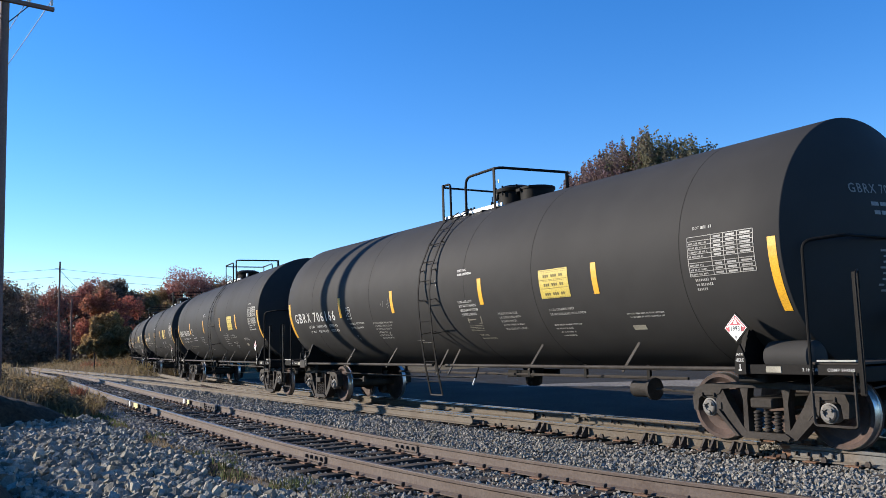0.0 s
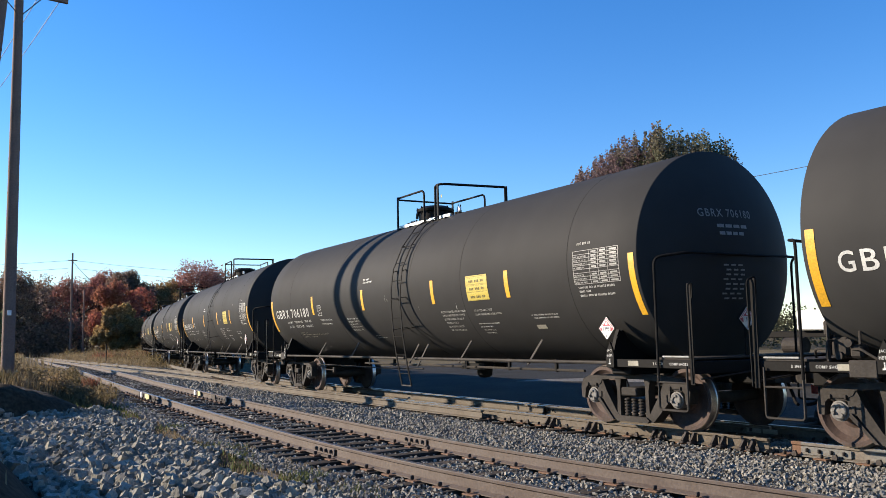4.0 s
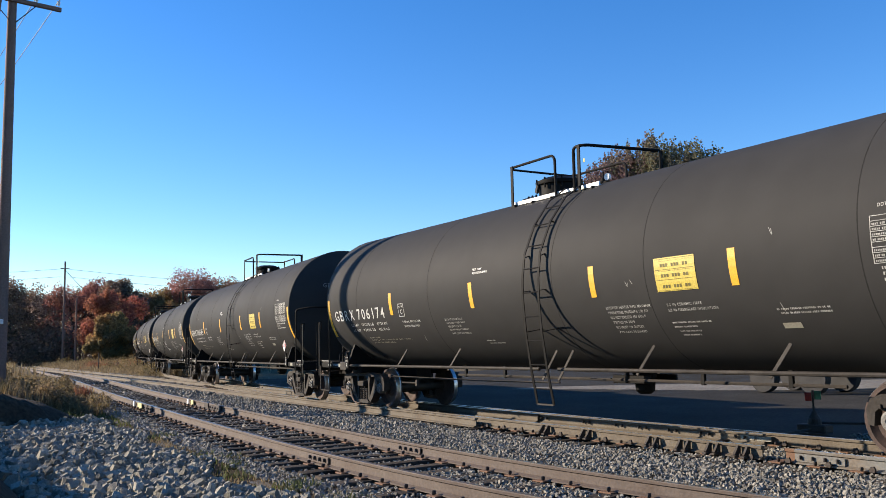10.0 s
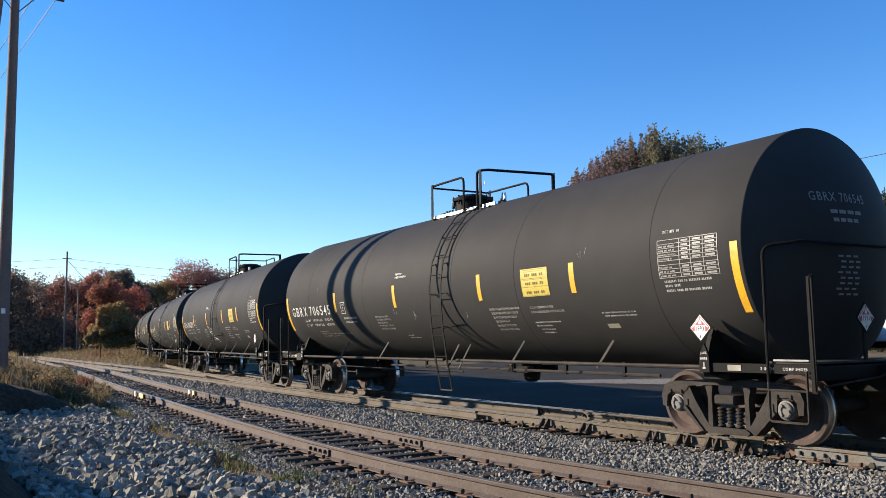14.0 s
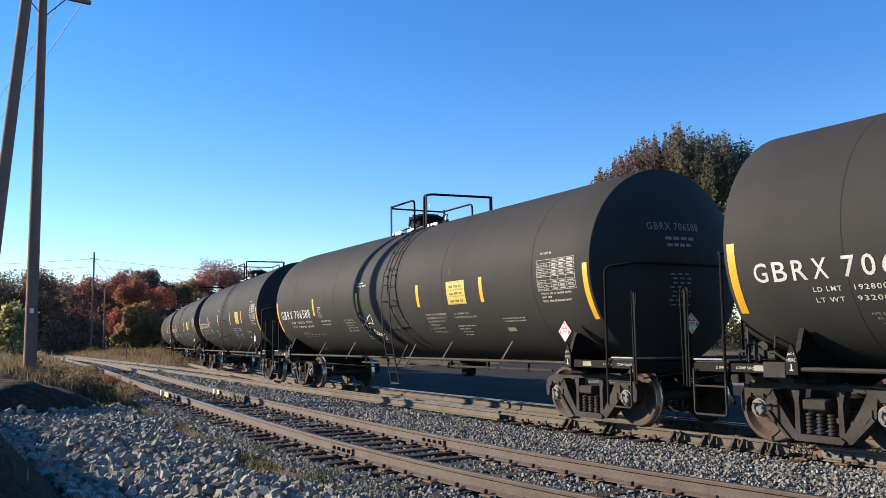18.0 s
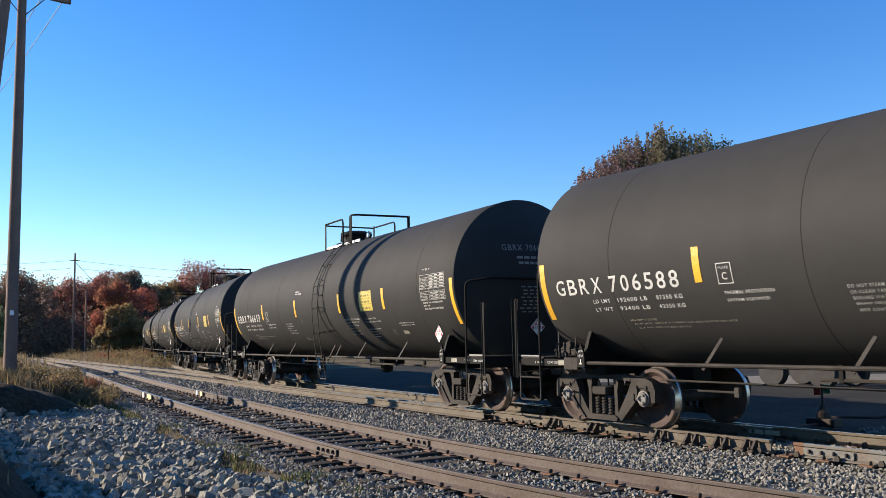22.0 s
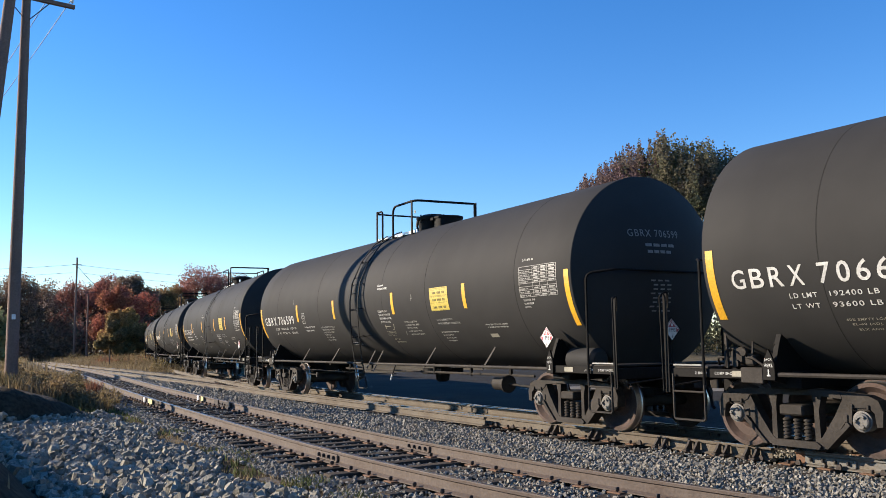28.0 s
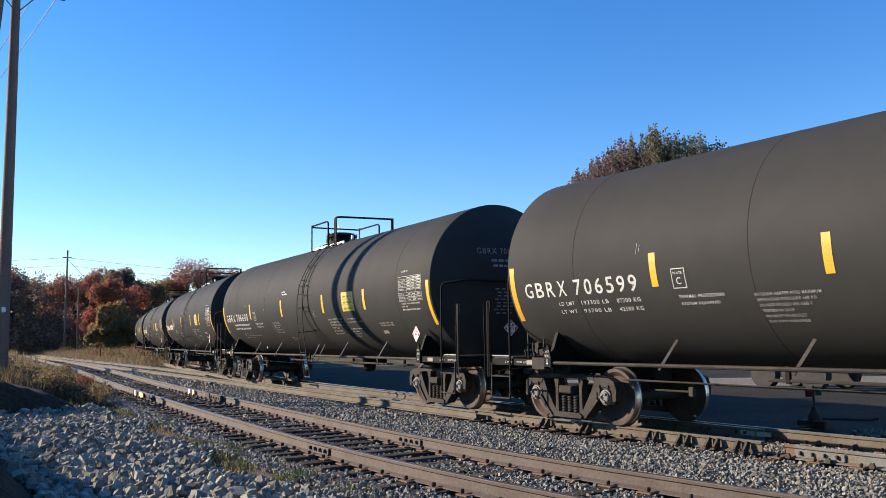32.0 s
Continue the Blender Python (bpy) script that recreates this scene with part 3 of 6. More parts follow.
def ladder_parts(car, u0, u1):
    line = [(0.74, 4.17), (1.13, 3.91), (1.48, 3.46), (1.715, 2.94), (1.775, 2.5), (1.775, 2.14), (1.735, 1.62), (1.645, 1.0), (1.53, 0.41)]
    ladder = part("ladder", mesh_of(flat_bar((u0, -1.53, 0.41), (u1, -1.53, 0.41), 0.02, 0.03), GRIME), None, car, "black steel side ladder")
    for u in (u0, u1):
        part("ladder_rail", ribbon([(-v, w) for v, w in line], 0.05, 0.014, u), BLACK, ladder)
        for v, w, vv, ww in ((1.72, 2.88, 1.62, 2.92), (1.77, 2.3, 1.63, 2.32), (1.73, 1.62, 1.33, 1.68), (1.46, 3.48, 1.38, 3.46)):
            part("bracket", flat_bar((u, -v, w), (u, -vv, ww), 0.05, 0.012), BLACK, ladder)
        part("ladder_brace", flat_bar((u - 0.14, -1.30, 0.80), (u + 0.06, -1.12, 1.30), 0.06, 0.012), GRIME, ladder)
    run, n = 0.0, 0
    lens = [math.dist(a, b) for a, b in zip(line, line[1:])]
    total = sum(lens)
    d = 0.25
    while d < total - 0.2:
        q, i = d, 0
        while q > lens[i]:
            q -= lens[i]
            i += 1
        t = q / lens[i]
        v, w = line[i][0] * (1 - t) + line[i + 1][0] * t, line[i][1] * (1 - t) + line[i + 1][1] * t
        part("rung", tube([(u0, -v, w), (u1, -v, w)], 0.011, 6), BLACK, ladder)
        d += 0.405


def top_works(car, kind):
    """Manway, valves and the railing round them on top of the tank."""
    one = kind == "a"
    uA, uG, uR, uB, uF = (-1.19, 0.08, 0.60, 0.78, 1.22) if one else (-1.08, -0.82, -0.22, 0.87, 1.25)
    rail = 4.86
    round_bar = lambda pts, r=0.027, k=0.14: mesh_of(tube(bend(pts, k), r, 8), BLACK, True)
    cage = part("top_railing", round_bar([(uR, -0.74, 4.04), (uR, -0.74, rail), (uB, -0.75, rail), (uB + 0.10, -0.66, rail), (uF, 0.66, rail - 0.03), (uF + 0.02, 0.74, rail - 0.03), (uF + 0.02, 0.74, 4.04)], 0.028, 0.16 if one else 0.2), None, car, "black tube safety railing on the tank top")
    part("railing_hoop", round_bar([(uA - 0.03, -0.74, rail - 0.06), (uA, -0.74, rail - 0.02), (uG, -0.74, rail - 0.02), (uG, -0.74, 4.04)], 0.026, 0.14 if one else 0.1), None, cage)
    part("railing_bar", round_bar([(uA - 0.02, -0.72, rail - 0.06), (uA + 0.02, 0.74, rail - 0.06)], 0.022), None, cage)
    far_end = 0.38 if one else -0.35
    part("railing_hoop", round_bar([(uA + 0.02, 0.74, rail - 0.06), (far_end, 0.74, rail - 0.06), (far_end, 0.74, 4.04)], 0.024), None, cage)
    for u, y in ((uA, -0.77), (uB, -0.78), (uF, 0.78), (uA + 0.02, 0.78)):
        part("railing_post", flat_bar((u, y, 3.95), (u, y, rail), 0.075, 0.022), BLACK, cage)
        part("post_foot", box(0.16, 0.10, 0.05, (u, y, 3.98), 0.01), BLACK, cage)
    part("tag_plate", box(0.05, 0.01, 0.07, (uB + 0.09, -0.74, rail - 0.28), 0.003), TAB_YELLOW, cage, "small yellow tag")
    # walkway: pale edge angle over a perforated grating
    w0, w1 = uA - 0.06, uB + (0.42 if one else 0.14)
    walkway = part("walkway", mesh_of(box(w1 - w0, 0.035, 0.075, ((w0 + w1) / 2, -0.70, 4.12), 0.006), ALU), None, car, "pale metal walkway edge")
    bm = bmesh.new()
    for k in range(7):
        box(w1 - w0, 0.016, 0.03, ((w0 + w1) / 2, -0.66 + 0.06 * k, 4.09), 0, bm=bm)
    for k in range(24):
        box(0.016, 0.40, 0.02, (w0 + 0.03 + k * (w1 - w0 - 0.06) / 23, -0.49, 4.08), 0, bm=bm)
    part("grating", bm, ALU, walkway)
    part("walkway_beam", box(w1 - w0 - 0.1, 0.05, 0.06, ((w0 + w1) / 2, -0.72, 4.035), 0.008), BLACK, walkway)
    for k in range(5):
        part("walkway_bracket", box(0.05, 0.34, 0.10, (w0 + 0.12 + k * (w1 - w0 - 0.24) / 4, -0.62, 4.04), 0.01), BLACK, walkway)
    # manway with its bolted, hinged cover
    man, r = (-0.70, 0.40) if one else (0.52, 0.36)
    manway = part("manway", mesh_of(lathe([(4.05, r), (4.46, r), (4.465, r + 0.05), (4.51, r + 0.06), (4.53, r + 0.06), (4.56, r - 0.02), (4.60, r - 0.10), (4.61, 0.02)], 32, "z"), BLACK, True), None, car, "round black manway with a bolted cover")
    manway.location = (man, 0, 0)
    for k in range(8):
        q = 2 * math.pi * k / 8 + 0.2
        part("cover_bolt", tube([(math.cos(q) * (r + 0.035), math.sin(q) * (r + 0.035), 4.38), (math.cos(q) * (r + 0.035), math.sin(q) * (r + 0.035), 4.58)], 0.018, 6), BLACK, manway)
    part("cover_hinge", box(0.12, 0.20, 0.14, (-r - 0.08, 0, 4.45), 0.015), BLACK, manway)
    part("cover_lug", box(0.08, 0.05, 0.22, (-r * 0.5, -r * 0.95, 4.42), 0.012, Matrix.Rotation(0.35, 4, "Y")), GRIME, manway)
    if not one:
        housing = part("valve_housing", mesh_of(lathe([(4.05, 0.34), (4.42, 0.34), (4.425, 0.36), (4.47, 0.36), (4.48, 0.32), (4.485, 0.02)], 28, "z"), BLACK, True), None, car, "round black valve housing")
        housing.location = (1.18, 0.05, 0)
        part("latch", box(0.14, 0.03, 0.07, (-0.14, -0.37, 4.42), 0.01), BLACK, housing)
    low = part("valve_box", mesh_of(box(0.40, 0.34, 0.16, (man - 0.34 if one else -0.55, -0.36, 4.16), 0.03), BLACK), None, car)
    for i in range(3):
        part("stud", tube([(low.location.x + (man - 0.46 if one else -0.67) + 0.12 * i, -0.40, 4.22), (low.location.x + (man - 0.46 if one else -0.67) + 0.12 * i, -0.40, 4.29)], 0.022, 6), BLACK, low)
    for du, y, rr, h in ((0.86, -0.30, 0.06, 4.30), (1.02, -0.34, 0.05, 4.27)) if one else ((-0.40, 0.05, 0.05, 4.42), (-0.15, 0.05, 0.05, 4.40)):
        valve = part("valve", mesh_of(lathe([(4.08, rr), (h - 0.10, rr), (h - 0.10, rr + 0.03), (h - 0.06, rr + 0.03), (h - 0.06, rr * 0.6), (h, rr * 0.6), (h + 0.01, 0.01)], 16, "z"), BLACK, True), None, car)
        valve.location = (du, y, 0)
        part("valve_stem", tube([(0, 0, h - 0.02), (0.01, 0, h + 0.12)], 0.012, 6), BLACK, valve)
    if one:
        part("relief_disc", lathe([(0, 0.06), (0.05, 0.06), (0.06, 0.01)], 16, "y"), PAPER, car, "white round cap").location = (1.12, -0.46, 4.27)


def end_works(car, e, kind):
    """Sill, platform, grab irons, steps and coupler of one end; e is 1 at the leading end."""
    lead = e > 0
    sill = part("draft_sill", mesh_of(box(2.9, 0.42, 0.36, (7.45 * e, 0, 0.86), 0.02), BLACK), None, car)
    part("end_beam", box(0.07, 2.95, 0.17, (8.78 * e, 0, 0.95), 0.01), BLACK, car)
    part("platform", box(0.62, 2.90, 0.03, (8.42 * e, 0, 1.07), 0.006), GRIME, car)
    part("platform_edge", box(0.50, 0.03, 0.024, (8.47 * e, -1.46, 1.10), 0.004), WORN, car)
    for y in (-1, 1):
        side = part("side_sill", mesh_of(box(1.55, 0.03, 0.12, (8.0 * e, 1.45 * y, 0.995), 0.005, bm=box(1.55, 0.08, 0.02, (8.0 * e, 1.41 * y, 0.945), 0.004)), BLACK), None, car)
        part("grab_post", flat_bar((8.80 * e, 1.50 * y, 0.72), (8.80 * e, 1.50 * y, 2.10), 0.08, 0.012), BLACK, car)
        part("grab_iron", mesh_of(tube(bend([(8.84 * e, 1.54 * y, 0.74), (8.84 * e, 1.56 * y, 2.08), (8.80 * e, 1.44 * y, 2.13), (8.80 * e, 1.44 * y, 1.9)], 0.05), 0.013, 6), BLACK, True), None, car)
        step = part("step", mesh_of(tube(bend([(8.16 * e, 1.50 * y, 0.98), (8.16 * e, 1.50 * y, 0.36), (8.70 * e, 1.50 * y, 0.36), (8.70 * e, 1.50 * y, 0.98)], 0.05), 0.017, 6), GRIME, True), None, car)
        part("step_bar", tube([(8.16 * e, 1.50 * y, 0.74), (8.70 * e, 1.50 * y, 0.74)], 0.014, 6), GRIME, step)
        # cradle with the jacking pad
        out = [(1.49, 0.93), (1.49, 1.09), (1.42, 1.18), (1.36, 1.36), (1.30, 1.50), (1.18, 1.42), (0.75, 1.10), (0.4, 1.0), (0.4, 0.80), (1.2, 0.86)]
        cradle = part("cradle", mesh_of(plate_x([(a * y, b) for a, b in out], 0.07, 7.12 * e), BLACK), None, car)
        part("gusset", plate_x([(1.37 * y, 1.36), (1.10 * y, 1.66), (1.06 * y, 1.45)], 0.02, 7.16 * e), BLACK, cradle)
        if y < 0:
            bm = bmesh.new()
            part("jacking_pad", extrude_shape([(-0.085, 0.93), (0.085, 0.93), (0.085, 1.12), (0.05, 1.22), (0.005, 1.31), (-0.04, 1.22), (-0.085, 1.10)], 0.03, (7.15 * e, -1.487, 0)), BLACK, cradle)
            letters(bm, "JACK", 0.11, 0.04, lambda a, b: (7.15 * e + a - 0.055, -1.505, 1.16 + b))
            letters(bm, "HERE", 0.12, 0.04, lambda a, b: (7.15 * e + a - 0.06, -1.505, 1.09 + b))
            box(0.016, 0.004, 0.07, (7.15 * e, -1.505, 1.025), 0, bm=bm)
            box(0.05, 0.004, 0.018, (7.15 * e, -1.505, 0.985), 0, bm=bm)
            part("lettering", bm, WHITE, cradle, "white stencilled jacking note")
            bm = bmesh.new()
            for body, a, wid in (("2 INCH", 0.0, 0.20), ("COMP SHOES", 0.33, 0.34)):
                letters(bm, body, wid, 0.036, lambda x, z: (8.02 * e - (0.0 if lead else 0.32) + a + x, -1.468, 0.978 + z))
            part("lettering", bm, WHITE, side, "small white lettering")
            part("data_plate", box(0.22, 0.008, 0.075, (7.62 * e, -1.469, 0.995), 0.002), BROWN_SIGN, side)
    part("bolster", box(0.45, 2.5, 0.22, (7.11 * e, 0, 0.92), 0.02), BLACK, car)
    part("end_railing", mesh_of(tube(bend([(8.16 * e, -1.50, 0.84), (8.16 * e, -1.50, 2.52), (8.50 * e, -1.15, 2.57), (8.50 * e, 1.15, 2.57), (8.16 * e, 1.50, 2.52), (8.16 * e, 1.50, 0.84)], 0.12), 0.020, 8), BLACK, True), None, car)
    coupler = part("coupler", mesh_of(box(0.42, 0.14, 0.16, (8.90 * e, 0, 0.84), 0.02), GRIME), None, car)
    part("knuckle", mesh_of(extrude_shape([(-0.02, -0.15), (0.10, -0.17), (0.22, -0.06), (0.16, 0.02), (0.10, -0.06), (0.04, -0.02), (0.10, 0.06), (0.20, 0.10), (0.12, 0.17), (-0.02, 0.15)], 0.26), GRIME), None, coupler).matrix_basis = Matrix.Translation((9.06 * e, 0, 0.84)) @ Matrix.Rotation(math.pi / 2, 4, "X") @ Matrix.Rotation(0 if e > 0 else math.pi, 4, "Y")
    part("cut_lever", tube(bend([(8.86 * e, -1.40, 0.80), (8.86 * e, -0.30, 0.88), (8.92 * e, -0.05, 0.98)], 0.05), 0.012, 6), GRIME, car)
    part("air_hose", mesh_of(tube(bend([(8.86 * e, 0.25, 0.80), (9.0 * e, 0.24, 0.60), (9.12 * e, 0.16, 0.42), (9.22 * e, 0.08, 0.40)], 0.12), 0.024, 8), BLACK, True), None, car)
    if not lead:
        # brake valve group beside the trailing platform
        for at, s in (((-7.90, -1.05, 1.22), (0.22, 0.18, 0.24)), ((-7.66, -1.12, 1.17), (0.16, 0.16, 0.16)), ((-8.02, -1.15, 1.45), (0.10, 0.10, 0.20)), ((-7.80, -0.8, 1.35), (0.3, 0.2, 0.2))):
            part("brake_valve", box(*s, at, 0.03), GRIME, car)
        part("pipe_bracket", tube(bend([(-8.0, -1.2, 1.06), (-8.0, -1.2, 1.62), (-7.85, -1.15, 1.62)], 0.05), 0.022, 6), GRIME, car)
        for pts in ([(-7.95, -1.18, 1.30), (-7.95, -1.30, 1.30), (-7.95, -1.32, 1.08)], [(-7.70, -1.20, 1.20), (-7.55, -1.28, 1.20), (-7.30, -1.30, 1.06)], [(-7.80, -1.05, 1.45), (-7.62, -1.15, 1.45), (-7.60, -1.2, 1.25)], [(-8.05, -1.1, 1.2), (-8.25, -1.1, 1.2), (-8.30, -1.0, 1.08)]):
            part("brake_pipe", mesh_of(tube(bend(pts, 0.05), 0.016, 6), GRIME, True), None, car)
        for at in ((-7.93, -1.16, 1.50), (-7.72, -1.22, 1.27), (-7.86, -1.2, 1.12)):
            part("valve_cap", mesh_of(lathe([(-0.03, 0.05), (0.02, 0.05), (0.03, 0.03)], 12, "y"), GRIME, True), None, car).location = at
        part("sill_box", box(0.34, 0.10, 0.20, (-7.42, -1.43, 0.98), 0.012), GRIME, car)
    elif kind == "b":
        part("air_reservoir", mesh_of(lathe([(7.32, 0.02), (7.34, 0.14), (7.40, 0.20), (8.0, 0.20), (8.06, 0.14), (8.08, 0.02)], 24, "x"), TANK, True), None, car, "round-ended air reservoir").location = (0, -1.16, 1.14)
    return sill


def build_tank_car(kind, meshes):
    car = thing("tank_car", "matte black railway tank car with yellow stripes and white lettering", "tank car", "cars of the train")
    part("tank", meshes["shell"], None, car)
    for u in (-6.29, -3.01, 0.98, 3.08, 6.38):
        part("seam", meshes["seam", u], None, car)
    rng = random.Random(5)
    for k, u in enumerate((-7.86, -4.63, -1.443 if kind == "a" else -1.94, 1.948 if kind == "a" else 1.505, 4.634, 7.856)):
        end = k in (0, 5)
        part("stripe", patch(bmesh.new(), u - 0.06, u + 0.06, 1.654 if end else 2.067, 0.95 if end else 0.485, 0.005, 8 if end else 4), YELLOW, car, "yellow reflective stripe")
    # emergency panel with lines of small print
    sign = part("sign_panel", patch(bmesh.new(), 3.28, 4.02, 2.065, 0.475, 0.006, 4), SIGN_YELLOW, car, "yellow emergency notice panel")
    bm = bmesh.new()
    for k, w in enumerate((2.075, 2.222, 2.364, 2.512)):
        patch(bm, 3.30, 4.00, w, 0.005, 0.009)
    for k, w in enumerate((2.11, 2.26, 2.404)):
        for j in range(10):
            if j not in (3, 7):
                patch(bm, 3.40 + 0.051 * j, 3.436 + 0.051 * j, w, 0.045, 0.009)
        tank_bars(bm, 3.36, 3.94, w + 0.078, 0.014, rng)
    tank_bars(bm, 3.34, 3.96, 2.50, 0.012, rng)
    part("print", bm, PRINT, sign)
    # table of test dates
    bm = bmesh.new()
    u0, u1, w0 = 6.53, 7.59, 2.165
    rows, cols = 9, (0, 0.40, 0.60, 0.82, 1.06)
    for k in range(rows + 1):
        patch(bm, u0, u1, w0 + 0.058 * k, 0.008, 0.005)
    for c in cols:
        patch(bm, u0 + c - 0.005, u0 + c + 0.005, w0, 0.53, 0.005, 4)
    for k in range(rows):
        if k == 3:
            continue
        w = w0 + 0.058 * k + 0.017
        if k < 8:
            tank_bars(bm, u0 + 0.02, u0 + rng.uniform(0.28, 0.38), w, 0.025, rng)
        for a, b in zip(cols[1:], cols[2:]):
            patch(bm, u0 + a + 0.04, u0 + b - 0.04, w, 0.026)
    part("data_table", bm, WORN, car, "white painted table of test dates")
    bm = bmesh.new()
    tank_text(bm, "DOT", 6.62, 6.73, 2.785, 0.042)
    tank_bars(bm, 6.76, 6.98, 2.785, 0.042, rng)
    for w, l in ((2.10, 0.36), (2.04, 0.30), (1.98, 0.18) if kind == "b" else (1.975, 0.85)):
        tank_bars(bm, 6.60, 6.60 + l + (0.5 if kind == "a" and w > 2.05 else 0), w, 0.036, rng)
    part("lettering", bm, WORN, car)
    # plate class
    bm = bmesh.new()
    for u, w, l, h in ((-4.31, 2.02, 0.24, 0.012), (-4.31, 2.285, 0.24, 0.012), (-4.31, 2.02, 0.012, 0.272), (-4.082, 2.02, 0.012, 0.272)):
        patch(bm, u, u + l, w, h, 0.005, 3)
    tank_text(bm, "PLATE", -4.275, -4.115, 2.215, 0.035)
    tank_text(bm, "C", -4.235, -4.155, 2.075, 0.10)
    part("lettering", bm, WHITE, car, "white boxed plate class mark")
    bm = bmesh.new()
    tank_text(bm, "THERMAL PROTECTION", -4.26, -3.50, 1.885, 0.048)
    tank_text(bm, "SYSTEM EQUIPPED", -4.25, -3.60, 1.785, 0.048)
    part("lettering", bm, WHITE, car, "white stencilled notice")
    # brake note below the number
    if kind == "a":
        bm = bmesh.new()
        tank_text(bm, "60% EMPTY LOAD", -6.15, -5.62, 1.585, 0.034)
        tank_text(bm, "EL-60 (ADJ. SCREW 4 TURNS) NO ADJ. BLOCK SEE NTE.", -6.10, -4.22, 1.525, 0.040)
        tank_text(bm, "ELX AND SNX 1/4 ADJ. BLOCK", -6.05, -5.05, 1.465, 0.040)
        part("lettering", bm, BROWN_SIGN, car, "worn grey brake note")
    steam = ("DO NOT STEAM TANK", "OR CLEAN TANK WITH", "BOILING WATER", "SHARP OBJECTS MUST", "NOT CONTACT LINING")
    heat = ("EXTERIOR HEATER PIPES MAXIMUM", "OPERATING PRESSURE 150 PSI", "DO NOT EXCEED 450 DEG F", "TESTED 04 2019", "NO INLET OR OUTLET", "PIPE CAPS REQUIRED")

    def block(lines, u, w, size, wide, mat=WORN):
        bm = bmesh.new()
        longest = max(len(x) for x in lines)
        for k, x in enumerate(lines):
            tank_text(bm, x, u + 0.012 * k, u + 0.012 * k + wide * len(x) / longest, w - size * 1.62 * k, size)
        part("lettering", bm, mat, car, "small white stencilled notice")

    if kind == "a":
        block(steam, -2.54, 1.87, 0.042, 0.66)
        block(heat, 2.13, 1.87, 0.045, 0.92)
        block(("VENT TANK", "WHEN UNLOADING"), -1.37, 2.76, 0.042, 0.48, PAPER)
    else:
        block(steam, 1.90, 1.86, 0.042, 0.62)
        block(heat, -3.04, 1.86, 0.042, 0.92)
        block(("VENT TANK", "WHEN UNLOADING"), 0.76, 2.72, 0.045, 0.48, PAPER)
        block(("VENT TANK", "WHEN UNLOADING"), 1.0, 1.50, 0.038, 0.46, BROWN_SIGN)
        block(("CLOSE AND LOCK", "BOV SAFETY HANDLE", "SECUREMENT SYSTEM", "BEFORE LOADING"), 0.71, 2.13, 0.05, 0.58, WHITE)
        bm = bmesh.new()
        patch(bm, 0.86, 0.885, 1.76, 0.10, 0.005, 2, 0.02)
        patch(bm, 0.88, 1.14, 1.80, 0.018, 0.005)
        patch(bm, 1.28, 1.30, 1.74, 0.13, 0.005, 2, 0.03)
        patch(bm, 1.20, 1.30, 1.73, 0.014, 0.005)
        for k in range(4):
            tank_bars(bm, 0.83, 1.28, 1.69 - 0.03 * k, 0.012, rng)
        part("lettering", bm, BROWN_SIGN, car, "worn handle diagram")
    bm = bmesh.new()
    for w, a, b in ((1.62, 3.34, 4.05), (1.56, 3.34, 3.77), (1.50, 3.40, 3.8), (1.445, 3.42, 3.75)):
        tank_bars(bm, a, b, w, 0.028, rng)
    tank_text(bm, "0.5 IN CERAMIC FIBER", 3.37, 4.0, 1.86, 0.042)
    tank_text(bm, "3.0 IN FIBERGLASS INSULATION", 3.36, 4.24, 1.785, 0.042)
    tank_bars(bm, 5.12, 5.86, 1.725, 0.028, rng)
    tank_bars(bm, 5.16, 5.86, 1.675, 0.028, rng)
    tank_bars(bm, -1.46, -1.18, 1.45, 0.026, rng)
    tank_bars(bm, -1.42, -0.92, 1.40, 0.026, rng)
    part("lettering", bm, WORN, car, "small white lettering")
    part("mark_patch", patch(bmesh.new(), 5.11, 5.37, 1.50, 0.085, 0.005), BROWN_SIGN, car)
    # placards
    part("placard", diamond((7.15, -1.53, 1.52), 0.20, (1, 0, 0), (0, 0, 1)), None, car, "diamond hazard placard with a red border")
    part("placard", diamond((8.60, -0.14, 1.62), 0.20, (0, 1, 0), (0, 0, 1)), None, car, "diamond hazard placard on the tank end")
    part("placard_post", box(0.03, 0.06, 0.60, (8.58, -0.14, 1.34), 0.004), BLACK, car)
    part("placard", diamond((-8.60, 0.14, 1.62), 0.20, (0, -1, 0), (0, 0, 1)), None, car)
    part("placard_post", box(0.03, 0.06, 0.60, (-8.58, 0.14, 1.34), 0.004), BLACK, car)
    # side pipe with its braces
    gap = (0.34, 0.84) if kind == "a" else (-0.55, -0.06)
    for y in (-1.45, 1.45):
        if y < 0:
            part("side_pipe", mesh_of(tube([(-7.05, y, 0.995), (gap[0], y, 0.995)], 0.030, 8), GRIME, True), None, car)
            part("side_pipe", mesh_of(tube([(gap[1], y, 0.995), (7.05, y, 0.995)], 0.030, 8), GRIME, True), None, car)
        else:
            part("side_pipe", mesh_of(tube([(-7.05, y, 0.995), (7.05, y, 0.995)], 0.030, 8), GRIME, True), None, car)
        for u in (-4.76, -2.60, 2.64, 4.95):
            part("pipe_brace", flat_bar((u, y, 0.93), (u + 0.20, y * 0.87, 1.36), 0.06, 0.014), GRIME, car)
    if kind == "b":
        lever = part("valve_lever", tube([(0.57, -1.18, 0.72), (0.61, -1.10, 0.98)], 0.014, 6), BLACK, car)
        part("lever_grip", tube([(0.52, -1.20, 0.61), (0.575, -1.18, 0.74)], 0.017, 8), PAPER, lever, "white painted lever grip")
    # ladder
    u0, u1 = (0.36, 0.79) if kind == "a" else (-0.53, -0.08)
